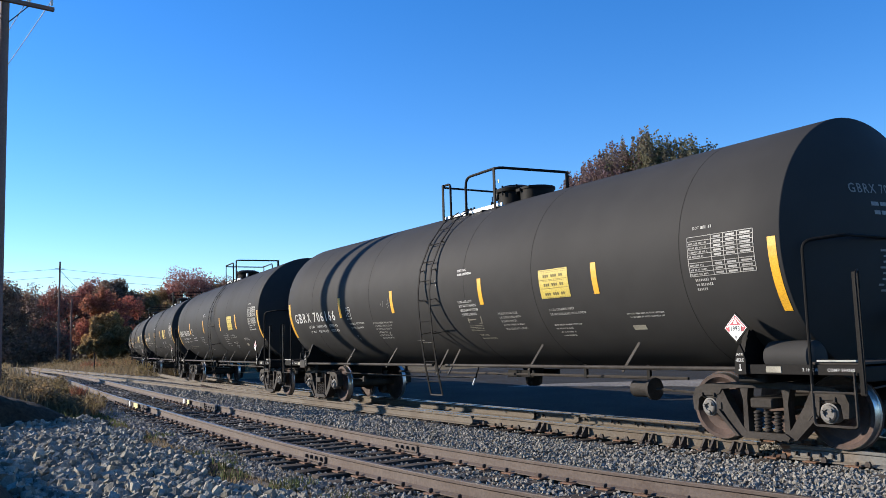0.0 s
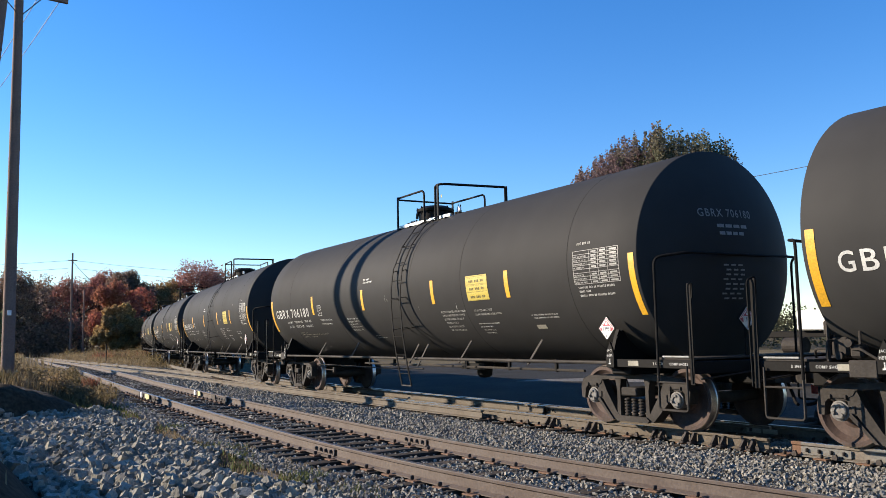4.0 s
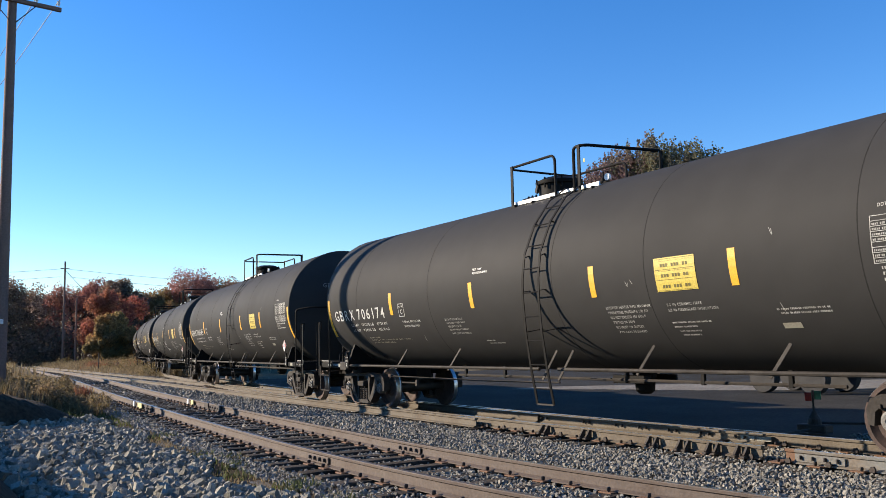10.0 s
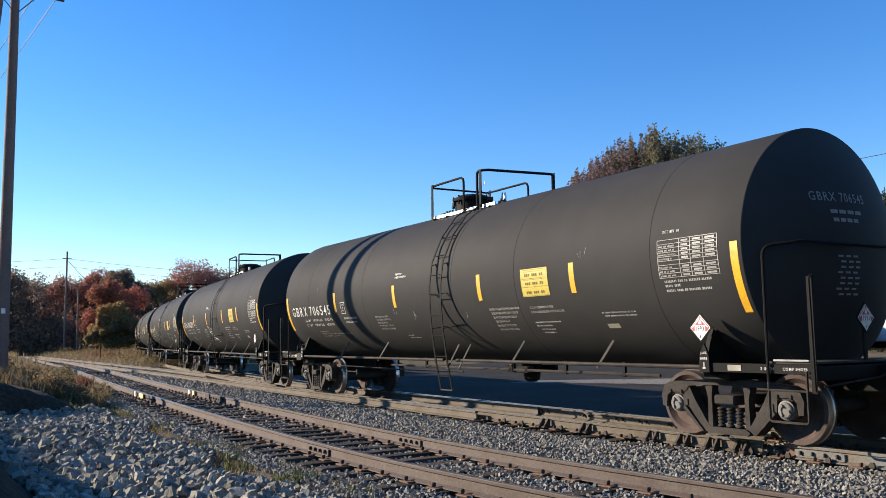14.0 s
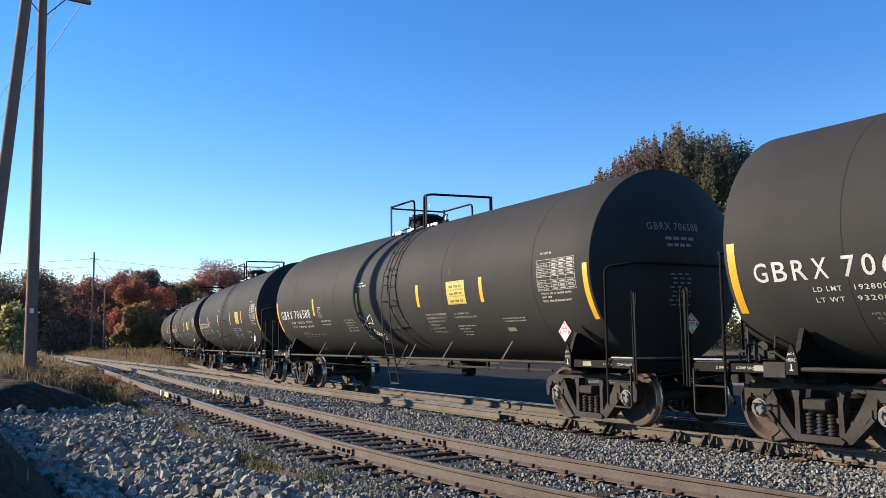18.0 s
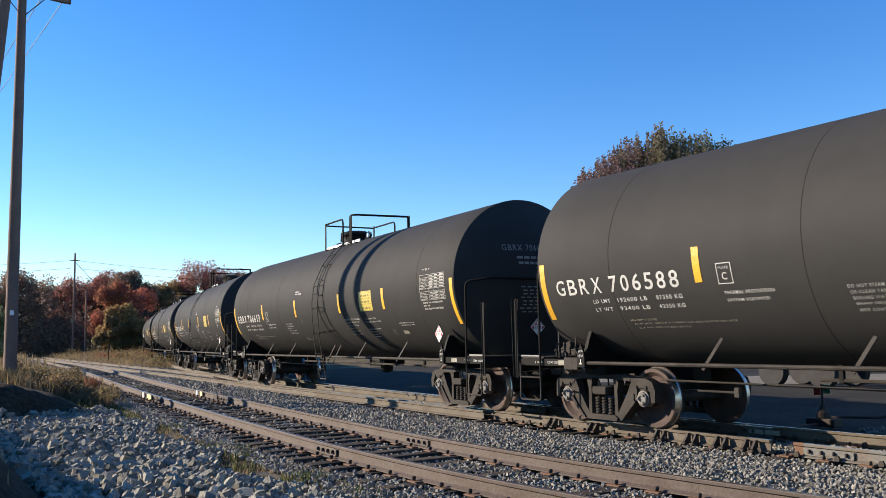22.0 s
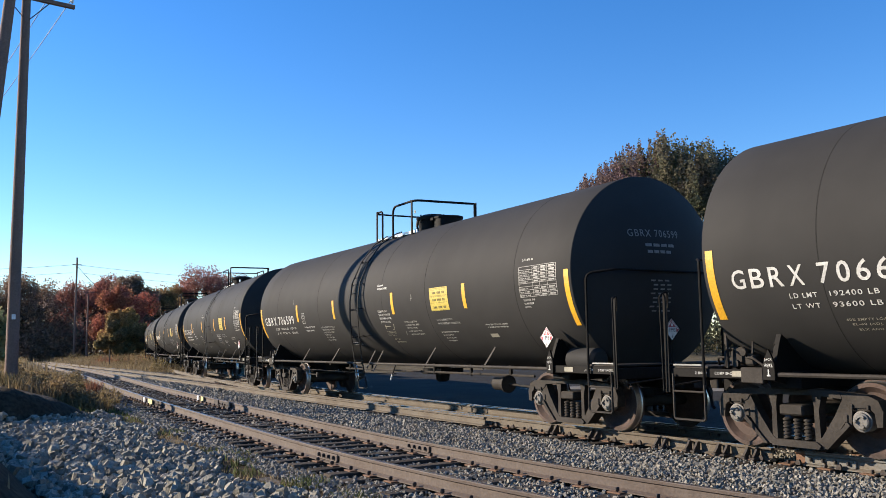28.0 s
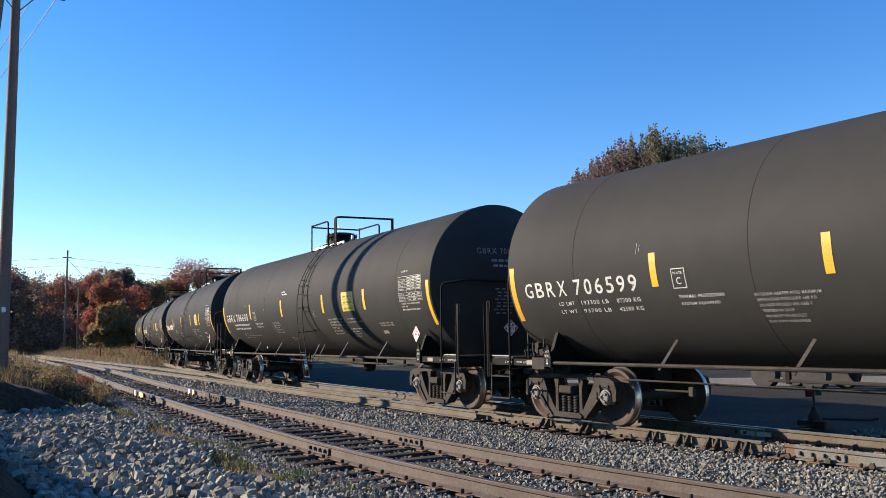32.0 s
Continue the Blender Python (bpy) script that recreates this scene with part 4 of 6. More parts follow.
    ladder_parts(car, u0, u1)
    top_works(car, kind)
    for e in (-1, 1):
        end_works(car, e, kind)
    # pipes and outlet below the tank
    part("heater_pipe", mesh_of(tube([(-3.6, -0.55, 0.80), (5.4, -0.55, 0.80)], 0.025, 6), GRIME, True), None, car)
    part("brake_pipe", mesh_of(tube([(-6.0, -0.9, 0.74), (-2.0, -0.9, 0.72), (0.2, -0.9, 0.74)], 0.016, 6), GRIME, True), None, car)
    for u in (-3.3, -1.9, 1.5, 3.1, 4.6):
        part("pipe_hanger", box(0.07, 0.05, 0.24, (u, -0.55, 0.88), 0.006), BLACK, car)
    outlet = part("outlet_valve", mesh_of(lathe([(0.55, 0.10), (0.60, 0.16), (0.72, 0.17), (0.95, 0.22)], 20, "z"), BLACK, True), None, car)
    outlet.location = (1.35 if kind == "a" else 0.9, 0, 0)
    for y in (-0.28, 0.28):
        part("skid", box(0.9, 0.06, 0.14, (1.35 if kind == "a" else 0.9, y, 0.80), 0.01), BLACK, car)
    part("outlet_handle", flat_bar((0.9, -0.9, 0.82), (1.5, -0.9, 0.84), 0.03, 0.02), GRIME, car)
    part("hand_brake_rod", tube([(-5.2, -1.05, 0.62), (-4.55, -1.05, 0.62)], 0.016, 6), GRIME, car)
    part("rod_guide", box(0.09, 0.06, 0.14, (-4.52, -1.05, 0.62), 0.01), GRIME, car)
    if kind == "b":
        cyl = part("brake_cylinder", mesh_of(lathe([(5.05, 0.05), (5.06, 0.13), (5.40, 0.13), (5.42, 0.17), (5.47, 0.17), (5.48, 0.05)], 20, "x"), GRIME, True), None, car)
        cyl.location = (-0.36, -0.95, 0.66)
        part("slack_adjuster", tube([(5.5, -0.95, 0.76), (6.3, -0.9, 0.72)], 0.02, 6), GRIME, cyl).location = (0, 0.95, -0.76)
    # running gear
    for e in (-1, 1):
        build_bogie(car, BOGIE_U * e, meshes)
        for a in (-1, 1):
            build_wheelset(car, BOGIE_U * e + AXLE_U * a, meshes)
    return car


def car_number(car, number, weights):
    """The reporting mark and weights, painted on the side and on the leading end."""
    for kind, body, u0, u1 in (("letter", "GBRX", -7.555, -6.51), ("digit", number, -6.335, -4.97)):
        cell = (u1 - u0 + 0.06) / len(body)
        for k, c in enumerate(body):
            wide = 0.2 * cell if c == "1" else cell - 0.075
            left = u0 + cell * k + (cell - 0.06 - wide) / 2
            bm = bmesh.new()
            tank_text(bm, c, left, left + wide, 2.025, 0.25)
            part(kind, bm, WHITE, car, "large white painted " + kind)
    bm = bmesh.new()
    for k, head in enumerate(("LD LMT", "LT WT")):
        w = 1.875 - 0.125 * k
        if weights:
            tank_text(bm, head, -6.77, -6.40, w, 0.062)
            tank_text(bm, weights[2 * k] + " LB", -6.24, -5.64, w, 0.066)
            tank_text(bm, weights[2 * k + 1] + " KG", -5.46, -4.98, w, 0.066)
        else:
            tank_bars(bm, -6.77, -4.98, w, 0.064, random.Random(k))
    part("lettering", bm, WHITE, car, "white load limit lettering")
    bm = bmesh.new()
    on_head = lambda y, z: (head_at(math.hypot(y, z - TANK_Z)) + 0.006, y, z)
    letters(bm, "GBRX " + number, 1.02, 0.125, lambda x, z: on_head(-0.75 + x, 3.13 + z))

    def end_bar(y, z, wide, high):
        bm.faces.new([bm.verts.new(on_head(y + a, z + b)) for a, b in ((0, 0), (wide, 0), (wide, high), (0, high))])

    for k, (a, l) in enumerate(((-0.46, 0.62), (-0.43, 0.50))):
        for j in range(4):
            end_bar(a + l * j / 4, 2.97 - 0.11 * k, l / 5, 0.05)
    for k in range(8):
        for j in range(3):
            end_bar(-0.40 + 0.14 * j + (0.05 if k % 3 else 0), 2.40 - 0.07 * k, 0.09, 0.025)
    part("end_lettering", bm, SHADED_WHITE, car, "white lettering on the tank end, dimmed as in shade")["kind"] = "stuff"


# white lettering with the shade of the tank end put into its colour
SHADED_WHITE = material("shaded_lettering", (0.22, 0.217, 0.21), 0.7, scale=3, fine=40, bump=0)

CAR_MESHES = {"shell": tank_shell(), "frame": side_frame_mesh(), "spring": spring_mesh(), "axle": mesh_of(lathe([(-0.95, 0.075), (-0.66, 0.085), (0.66, 0.085), (0.95, 0.075)], 16, "y"), GRIME, True)}
for u in (-6.29, -3.01, 0.98, 3.08, 6.38):
    CAR_MESHES["seam", u] = seam_mesh(u)
for e in (-1, 1):
    CAR_MESHES["wheel", e], CAR_MESHES["cap", e] = wheel_mesh(e), cap_mesh(e)
car_a, car_b = build_tank_car("a", CAR_MESHES), build_tank_car("b", CAR_MESHES)
NUMBERS = ("706166", "706180", "706174", "706545", "706588", "706613", "706599", "706600", "", "", "", "")
WEIGHTS = [("193000", "87500", "93000", "42200"), ("192500", "87300", "93500", "42400"), ("192200", "87150", "93800", "42550"), ("192800", "87450", "93200", "42250"), ("192600", "87350", "93400", "42350"), ("192400", "87250", "93600", "42450"), ("192300", "87200", "93700", "42500"), None]
for ob in bpy.data.objects:
    if ob.name.startswith(("lettering", "data_table", "print")):
        ob["kind"] = "stuff"
cars = []
for i in range(12):
    src = car_b if i in (0, 6) else car_a
    cars.append(src if src not in cars else copy_thing(src, Matrix()))
for i, number in enumerate(NUMBERS):
    if number:
        car_number(cars[i], number, WEIGHTS[i])
        tagged(cars[i], "matte black railway tank car marked " + number + " with yellow stripes")
    else:
        bm = bmesh.new()
        for k in range(10):
            if k != 4:
                patch(bm, -7.56 + 0.26 * k, -7.56 + 0.26 * k + 0.19, 2.0, 0.245)
        part("reporting_mark", bm, WHITE, cars[i])


def chalk(car, strokes, width=0.022, mat=PAPER, label="white hand-drawn scrawl"):
    """Hand-drawn white scrawl: strokes as lists of (u, up-the-shell) points from a foot height."""
    bm = bmesh.new()
    for st in strokes:
        for (a, b), (c, d) in zip(st, st[1:]):
            n = Vector((-(d - b), c - a)).normalized() * width / 2
            q = [on_tank(a + n.x, 1.34, b + n.y, 0.006), on_tank(a - n.x, 1.34, b - n.y, 0.006), on_tank(c - n.x, 1.34, d - n.y, 0.006), on_tank(c + n.x, 1.34, d + n.y, 0.006)]
            bm.faces.new([bm.verts.new(p) for p in q])
    part("scrawl", bm, mat, car, label)


def scuffs(car, seed):
    """A few faint scratches and chalk ticks on the shell."""
    rng = random.Random(seed)
    bm = bmesh.new()
    for _ in range(5):
        u, h = rng.uniform(-6, 6), rng.uniform(0.3, 2.3)
        for _ in range(rng.choice((1, 2, 3))):
            u += rng.uniform(-0.12, 0.12)
            h += rng.uniform(-0.08, 0.08)
            patch(bm, u, u + 0.007, 1.34 + h * 0.6, rng.uniform(0.05, 0.16), 0.005, 2, rng.uniform(-0.05, 0.05))
    part("scuff_mark", bm, WORN, car, "faint scratches and chalk ticks")["kind"] = "stuff"


for i in range(8):
    scuffs(cars[i], 60 + i)
chalk(cars[4], [[(-1.45, 0.80), (-1.46, 0.49)], [(-1.43, 0.80), (-1.16, 0.61)], [(-1.37, 0.51), (-1.19, 0.59)], [(-1.15, 0.58), (-1.00, 0.69), (-0.78, 0.78)], [(-0.78, 0.76), (-0.76, 0.58)], [(-1.08, 0.54), (-0.91, 0.56), (-0.74, 0.53)], [(-1.30, 0.33), (-1.18, 0.34), (-1.11, 0.27), (-1.09, 0.16)]])
chalk(cars[4], [[(-1.21, 0.53), (-1.21, 0.46)], [(-1.08, 0.48), (-1.08, 0.42)]], 0.055)
chalk(cars[4], [[(-1.21, 0.48), (-1.21, 0.38)], [(-1.08, 0.44), (-1.12, 0.36)]], 0.016)
for k in range(5):
    round_r = (0.075, 0.05, 0.045, 0.055, 0.085)[k]
    ring = [(-0.90 + 0.088 * k + round_r * math.cos(q) * 0.7, 0.29 - 0.036 * k + round_r * math.sin(q) * 1.1) for q in np.linspace(0.5, 6.4, 14)]
    chalk(cars[4], [ring], 0.024)
chalk(cars[4], [[(0.86, 0.59), (1.03, 0.60)], [(0.94, 0.58), (0.81, 0.34), (0.78, 0.36)], [(0.99, 0.39), (1.05, 0.60), (1.15, 0.63)], [(1.02, 0.53), (1.10, 0.54)], [(1.26, 0.59), (1.19, 0.56), (1.23, 0.47), (1.15, 0.43)], [(0.82, 0.24), (0.94, 0.28), (0.92, 0.15), (0.78, 0.08)], [(1.04, 0.30), (1.01, 0.10), (1.17, 0.23), (1.18, 0.10), (1.32, 0.25)]], 0.009, CHALK_GREY, "faint grey chalk scribble")

# ---- things beside the tracks ----
STEEL_GREY = material("grey_rail_steel", (0.115, 0.118, 0.11), 0.7, 0.0, other=(0.12, 0.085, 0.055), amount=0.7, scale=2, fine=30, bump=0.15)
RUST = material("fresh_rust", (0.13, 0.065, 0.035), 0.85, other=(0.14, 0.07, 0.035), scale=8, fine=40, bump=0.3)
DARK_IRON = material("dark_iron", (0.030, 0.024, 0.02), 0.8, other=(0.055, 0.036, 0.026), scale=6, fine=40, bump=0.3)
DRY_GRASS = thin_leaf(material("dry_grass", (0.23, 0.175, 0.10), 0.9, other=(0.21, 0.16, 0.095), scale=1.5, fine=8, bump=0, spread=0.4, island=True), 0.4)
GREEN_WEED = thin_leaf(material("green_weed", (0.075, 0.095, 0.032), 0.85, other=(0.12, 0.11, 0.045), scale=2, fine=9, bump=0, spread=0.4, island=True), 0.4)
RED_WEED = thin_leaf(material("red_weed", (0.22, 0.085, 0.05), 0.85, other=(0.26, 0.15, 0.08), scale=2, fine=9, bump=0, spread=0.4, island=True), 0.4)
TAN_WEED = thin_leaf(material("tan_weed", (0.22, 0.155, 0.085), 0.9, other=(0.15, 0.12, 0.055), amount=1.0, scale=0.8, fine=9, bump=0, spread=0.3, island=True), 0.4)
BARK = material("bark", (0.085, 0.068, 0.055), 0.95, scale=2, fine=18, bump=0.6)
WIRE = material("cable", (0.03, 0.03, 0.032), 0.6, scale=2, fine=20, bump=0)
TRUCK_WHITE = material("white_truck_paint", (0.78, 0.78, 0.76), 0.35, other=(0.66, 0.66, 0.64), scale=1.2, fine=20, bump=0.03)
TRAILER_SIDE = material("trailer_panel", (0.42, 0.47, 0.49), 0.4, 0.35, other=(0.32, 0.36, 0.38), scale=1.0, fine=14, bump=0.05)
TYRE = material("tyre_rubber", (0.025, 0.025, 0.026), 0.85, scale=4, fine=40, bump=0.2)
GLASS_RED = material("red_vane", (0.42, 0.03, 0.02), 0.5, scale=6, fine=30, bump=0.05)
GLASS_GREEN = material("green_vane", (0.02, 0.20, 0.12), 0.5, scale=6, fine=30, bump=0.05)


def leaf_material(name, base, other):
    return thin_leaf(material(name, tuple(c * 1.2 for c in base), 0.85, other=tuple(c * 1.2 for c in other), amount=0.9, scale=0.45, fine=3.0, bump=0, spread=0.34, island=True, spec=0.15), 0.48)


LEAF = {
    "dark": leaf_material("dark_leaves", (0.134, 0.127, 0.083), (0.157, 0.108, 0.078)),
    "brown": leaf_material("brown_leaves", (0.205, 0.131, 0.097), (0.138, 0.105, 0.076)),
    "red": leaf_material("red_leaves", (0.321, 0.139, 0.116), (0.200, 0.107, 0.085)),
    "bright": leaf_material("bright_red_leaves", (0.34, 0.115, 0.085), (0.25, 0.125, 0.075)),
    "orange": leaf_material("orange_leaves", (0.25, 0.165, 0.085), (0.15, 0.125, 0.06)),
    "bush": leaf_material("olive_orange_leaves", (0.34, 0.205, 0.095), (0.22, 0.165, 0.075)),
    # shade put into the far brush's colour; also the conifer's dark needles
    "shade_green": leaf_material("dark_shaded_leaves", (0.05, 0.055, 0.03), (0.06, 0.05, 0.03)),
    "yellow": leaf_material("yellow_leaves", (0.338, 0.294, 0.138), (0.160, 0.183, 0.086)),
    "green": leaf_material("green_leaves", (0.14, 0.145, 0.08), (0.15, 0.115, 0.09)),
    "plum": leaf_material("plum_leaves", (0.18, 0.115, 0.115), (0.13, 0.12, 0.085)),
    "grey": leaf_material("thin_brown_leaves", (0.291, 0.217, 0.184), (0.198, 0.161, 0.131)),
}


def joined(name, verts, faces, mat, label, category, kind="", parent=None):
    me = bpy.data.meshes.new(name)
    me.from_pydata(verts, [], faces)
    me.materials.append(mat)
    ob = new(name, me)
    if parent is None:
        tagged(ob, label, category, kind=kind)
    else:
        ob.parent = parent
        if kind:
            ob["kind"] = kind
    return ob


def pebble_shapes(n, seed, cuts=5):
    """Broken stones: slabs with their corners split off along rough planes."""
    rng = np.random.default_rng(seed)
    res = []
    for _ in range(n):
        bm = bmesh.new()
        size = rng.uniform((0.42, 0.32, 0.22), (0.62, 0.46, 0.36))
        bmesh.ops.create_cube(bm, size=2, matrix=Matrix.Diagonal((*size, 1)))
        for v in bm.verts:
            v.co *= rng.uniform(0.82, 1.12)
        for _ in range(cuts):
            d = rng.normal(size=3)
            d = Vector(d / np.linalg.norm(d))
            reach = max(v.co.dot(d) for v in bm.verts)
            cut = bmesh.ops.bisect_plane(bm, geom=bm.verts[:] + bm.edges[:] + bm.faces[:], plane_co=d * reach * rng.uniform(0.55, 0.82), plane_no=d, clear_outer=True)
            rim = [e for e in cut["geom_cut"] if isinstance(e, bmesh.types.BMEdge)]
            bmesh.ops.contextual_create(bm, geom=rim)
        bmesh.ops.triangulate(bm, faces=bm.faces)
        bmesh.ops.recalc_face_normals(bm, faces=bm.faces)
        bm.verts.index_update()
        res.append((np.array([p.co[:] for p in bm.verts]), np.array([[p.index for p in f.verts] for f in bm.faces])))
        bm.free()
    return res


def random_turns(rng, n):
    q = rng.normal(size=(n, 4))
    q /= np.linalg.norm(q, axis=1)[:, None]
    w, x, y, z = q.T
    return np.stack([np.stack([1 - 2 * (y * y + z * z), 2 * (x * y - z * w), 2 * (x * z + y * w)], 1), np.stack([2 * (x * y + z * w), 1 - 2 * (x * x + z * z), 2 * (y * z - x * w)], 1), np.stack([2 * (x * z - y * w), 2 * (y * z + x * w), 1 - 2 * (x * x + y * y)], 1)], 1)


def scatter(points, sizes, shapes, seed):
    """Verts and faces of many small stones."""
    rng = np.random.default_rng(seed)
    R = random_turns(rng, len(points))
    vs, fs, base = [], [], 0
    kinds = rng.integers(0, len(shapes), len(points))
    for k, (v, f) in enumerate(shapes):
        idx = np.nonzero(kinds == k)[0]
        if not len(idx):
            continue
        w = np.einsum("nij,vj->nvi", R[idx], v) * sizes[idx][:, None, None] + points[idx][:, None, :]
        vs.append(w.reshape(-1, 3))
        fs.append((f[None] + (np.arange(len(idx)) * len(v))[:, None, None] + base).reshape(-1, 3))
        base += len(idx) * len(v)
    return np.concatenate(vs).tolist(), np.concatenate(fs).tolist()


def track_y(line, x):
    return np.interp(x, line.x, line.y)


# crushed stone round the tracks
def ballast_stones():
    rng = np.random.default_rng(7)
    shapes = pebble_shapes(9, 3, 3)
    for lo, hi, n, s0, s1 in ((-15, -2.6, 38000, 0.026, 0.052), (-30, -15, 22000, 0.045, 0.08), (-75, -30, 16000, 0.07, 0.12)):
        x = rng.uniform(lo, hi, n)
        ny, cy = track_y(NEAR, x), track_y(TRAIN, x)
        y = ny - 1.75 + rng.uniform(0, 1, n) * (cy + 1.9 - ny + 1.75)
        size = rng.uniform(s0, s1, n)
        z = -0.215 + rng.uniform(-0.012, 0.022, n)
        d = np.minimum(np.abs(y - ny), np.abs(y - cy))
        # lower within the track, between and over the ties
        inside = d < 1.3
        z = np.where(inside, np.where(x > -9.5, -0.20, -0.228) + rng.uniform(-0.02, 0.015, n), z)
        keep = (np.abs(d - 0.753) > 0.11) & ~(inside & (rng.uniform(size=n) < 0.12))
        mid = (ny + cy) / 2
        z = z + np.where(~inside & (y > ny) & (y < cy), 0.03 * np.cos((y - mid) * 1.2), 0)
        v, f = scatter(np.stack([x, y, z], 1)[keep], size[keep], shapes, int(n))
        joined("ballast", v, f, STONE, "grey crushed stone ballast between the tracks", "ballast", "stuff")


ballast_stones()


# loose stone that spills into the yard beside the switch stand
def yard_stones():
    rng = np.random.default_rng(17)
    n = 5200
    x, y = rng.uniform(-8.6, -2.5, n), rng.uniform(13.3, 17.2, n)
    keep = rng.uniform(size=n) < np.clip((x + 8.5 + 0.35 * np.sin(y * 2.3)) / 0.9, 0, 1)
    size = rng.uniform(0.035, 0.075, n)
    z = np.array([ground_height(a, b) for a, b in zip(x, y)]) + rng.uniform(0.0, 0.03, n)
    v, f = scatter(np.stack([x, y, z], 1)[keep], size[keep], pebble_shapes(8, 12, 3), 19)
    joined("loose_stone", v, f, STONE, "loose grey crushed stone on the shade-coloured yard", "gravel", "stuff")


yard_stones()


# heap of large broken stone in the hollow beside the line
def stone_heap():
    rng = np.random.default_rng(21)
    heap = thing("stone_heap", "heap of large grey broken stone beside the track", "stone heap")
    shapes = pebble_shapes(20, 9, 6)
    pts, sizes = [], []
    while len(pts) < 12000:
        x, y = rng.uniform(-22, -5.2), rng.uniform(-0.2, 5.0)
        ny = float(track_y(NEAR, x))
        edge = ny - 2.0 + 0.22 * math.sin(x * 1.3)
        left = 0.25 - 0.035 * (x + 8)
        if y > edge or y < left or x > -6.6 + 0.5 * math.sin(y * 2.6) + 0.3 * math.sin(y * 6.1) + rng.normal() * 0.3:
            continue
        if ground_height(x, y) > -0.14:
            continue
        near_edge = (edge - y) / 1.2
        size = rng.uniform(0.075, 0.165) * (0.6 + 0.4 * min(1, near_edge))
        if rng.uniform() < 0.4:
            size *= 0.55
        hump = 0.16 * smooth(0, 1.0, edge - y) * (0.7 + 0.3 * math.sin(x * 0.9 + y))
        pts.append((x, y, ground_height(x, y) + hump * rng.uniform(0.0, 1.1) + size * 0.12 + rng.uniform(0, 0.07)))
        sizes.append(size)
    pts, sizes = np.array(pts), np.array(sizes)
    order = np.argsort(-pts[:, 0])
    pts, sizes = pts[order], sizes[order]
    R = random_turns(rng, 300)
    meshes = []
    for v, f in shapes:
        me = bpy.data.meshes.new("stone")
        me.from_pydata(v.tolist(), [], f.tolist())
        me.materials.append(BOULDER)
        meshes.append(me)
    big = np.nonzero((pts[:, 0] < -6.6) & (sizes > 0.10))[0][:300]
    for i, k in enumerate(big):
        ob = part("stone", meshes[i % len(meshes)], None, heap)
        ob.matrix_basis = Matrix.Translation(pts[k]) @ Matrix(R[i].tolist()).to_4x4() @ Matrix.Scale(float(sizes[k]), 4)
    rest = np.setdiff1d(np.arange(len(pts)), big)
    v, f = scatter(pts[rest], sizes[rest], shapes, 5)
    joined("broken_stone", v, f, BOULDER_MANY, "", "", "stuff", heap)


BOULDER_MANY = material("broken_stone_heap", (0.265, 0.248, 0.200), 0.92, other=(0.135, 0.126, 0.103), scale=5, fine=40, bump=0.7, spread=0.45, island=True, spec=0.2)
stone_heap()


# grass and weeds
def blades(spots, height, width, mat, label, seed, lean=0.35):
    rng = np.random.default_rng(seed)
    vs, fs = [], []
    for x, y in spots:
        z = ground_height(x, y) - 0.03
        h, a, w = rng.uniform(*height), rng.uniform(0, 2 * math.pi), rng.uniform(*width)
        l = rng.uniform(0.05, lean) * h
        b = rng.uniform(0, 2 * math.pi)
        dx, dy, lx, ly = math.cos(a) * w, math.sin(a) * w, math.cos(b) * l, math.sin(b) * l
        k = len(vs)
        vs += [(x - dx, y - dy, z), (x + dx, y + dy, z), (x + dx * 0.8 + lx * 0.4, y + dy * 0.8 + ly * 0.4, z + h * 0.6), (x - dx * 0.8 + lx * 0.4, y - dy * 0.8 + ly * 0.4, z + h * 0.6), (x + lx, y + ly, z + h)]
        fs += [(k, k + 1, k + 2, k + 3), (k + 3, k + 2, k + 4)]
    return joined("grass", vs, fs, mat, label, "grass", "stuff")


def clumped(rng, n, x0, x1, y_of, clumps, spread):
    res = []
    centres = []
    for _ in range(clumps):
        x = rng.uniform(x0, x1)
        lo, hi = y_of(x)
        centres.append((x, rng.uniform(lo, hi)))
    for _ in range(n):
        cx, cy = centres[rng.integers(len(centres))]
        res.append((cx + rng.normal() * spread, cy + rng.normal() * spread * 0.7))
    return res


grng = np.random.default_rng(3)
bank_edge = lambda x: (3.2, float(track_y(NEAR, x)) - 2.0)
blades(clumped(grng, 15000, -60, -26, bank_edge, 260, 0.5), (0.2, 0.6), (0.008, 0.02), DRY_GRASS, "tall dry tan grass on the bank", 1, 0.7)
blades(clumped(grng, 900, -25, -20.5, lambda x: (4.2, float(track_y(NEAR, x)) - 1.6), 40, 0.3), (0.05, 0.17), (0.006, 0.014), GREEN_WEED, "low green and yellow weeds beside the track", 2, 0.5)
blades(clumped(grng, 260, -28.5, -28, lambda x: (5.1, 5.3), 2, 0.13), (0.4, 0.85), (0.008, 0.02), RED_WEED, "reddish dried weeds beside the track", 4)
blades(clumped(grng, 5200, -19, -6, lambda x: (float(track_y(NEAR, x)) - 2.25, float(track_y(NEAR, x)) - 1.4), 80, 0.22), (0.03, 0.12), (0.004, 0.010), DRY_GRASS, "short dry weeds at the ballast edge", 5, 0.8)
blades(clumped(grng, 700, -20, -7.5, lambda x: (float(track_y(NEAR, x)) - 2.1, float(track_y(NEAR, x)) - 1.4), 9, 0.16), (0.06, 0.18), (0.006, 0.014), GREEN_WEED, "small green weeds at the ballast edge", 6, 0.8)
verge = lambda x: (10.6 - 0.045 * (x + 13.9) + 2.6, 10.6 - 0.045 * (x + 13.9) + 16 + 0.05 * (-x - 60))
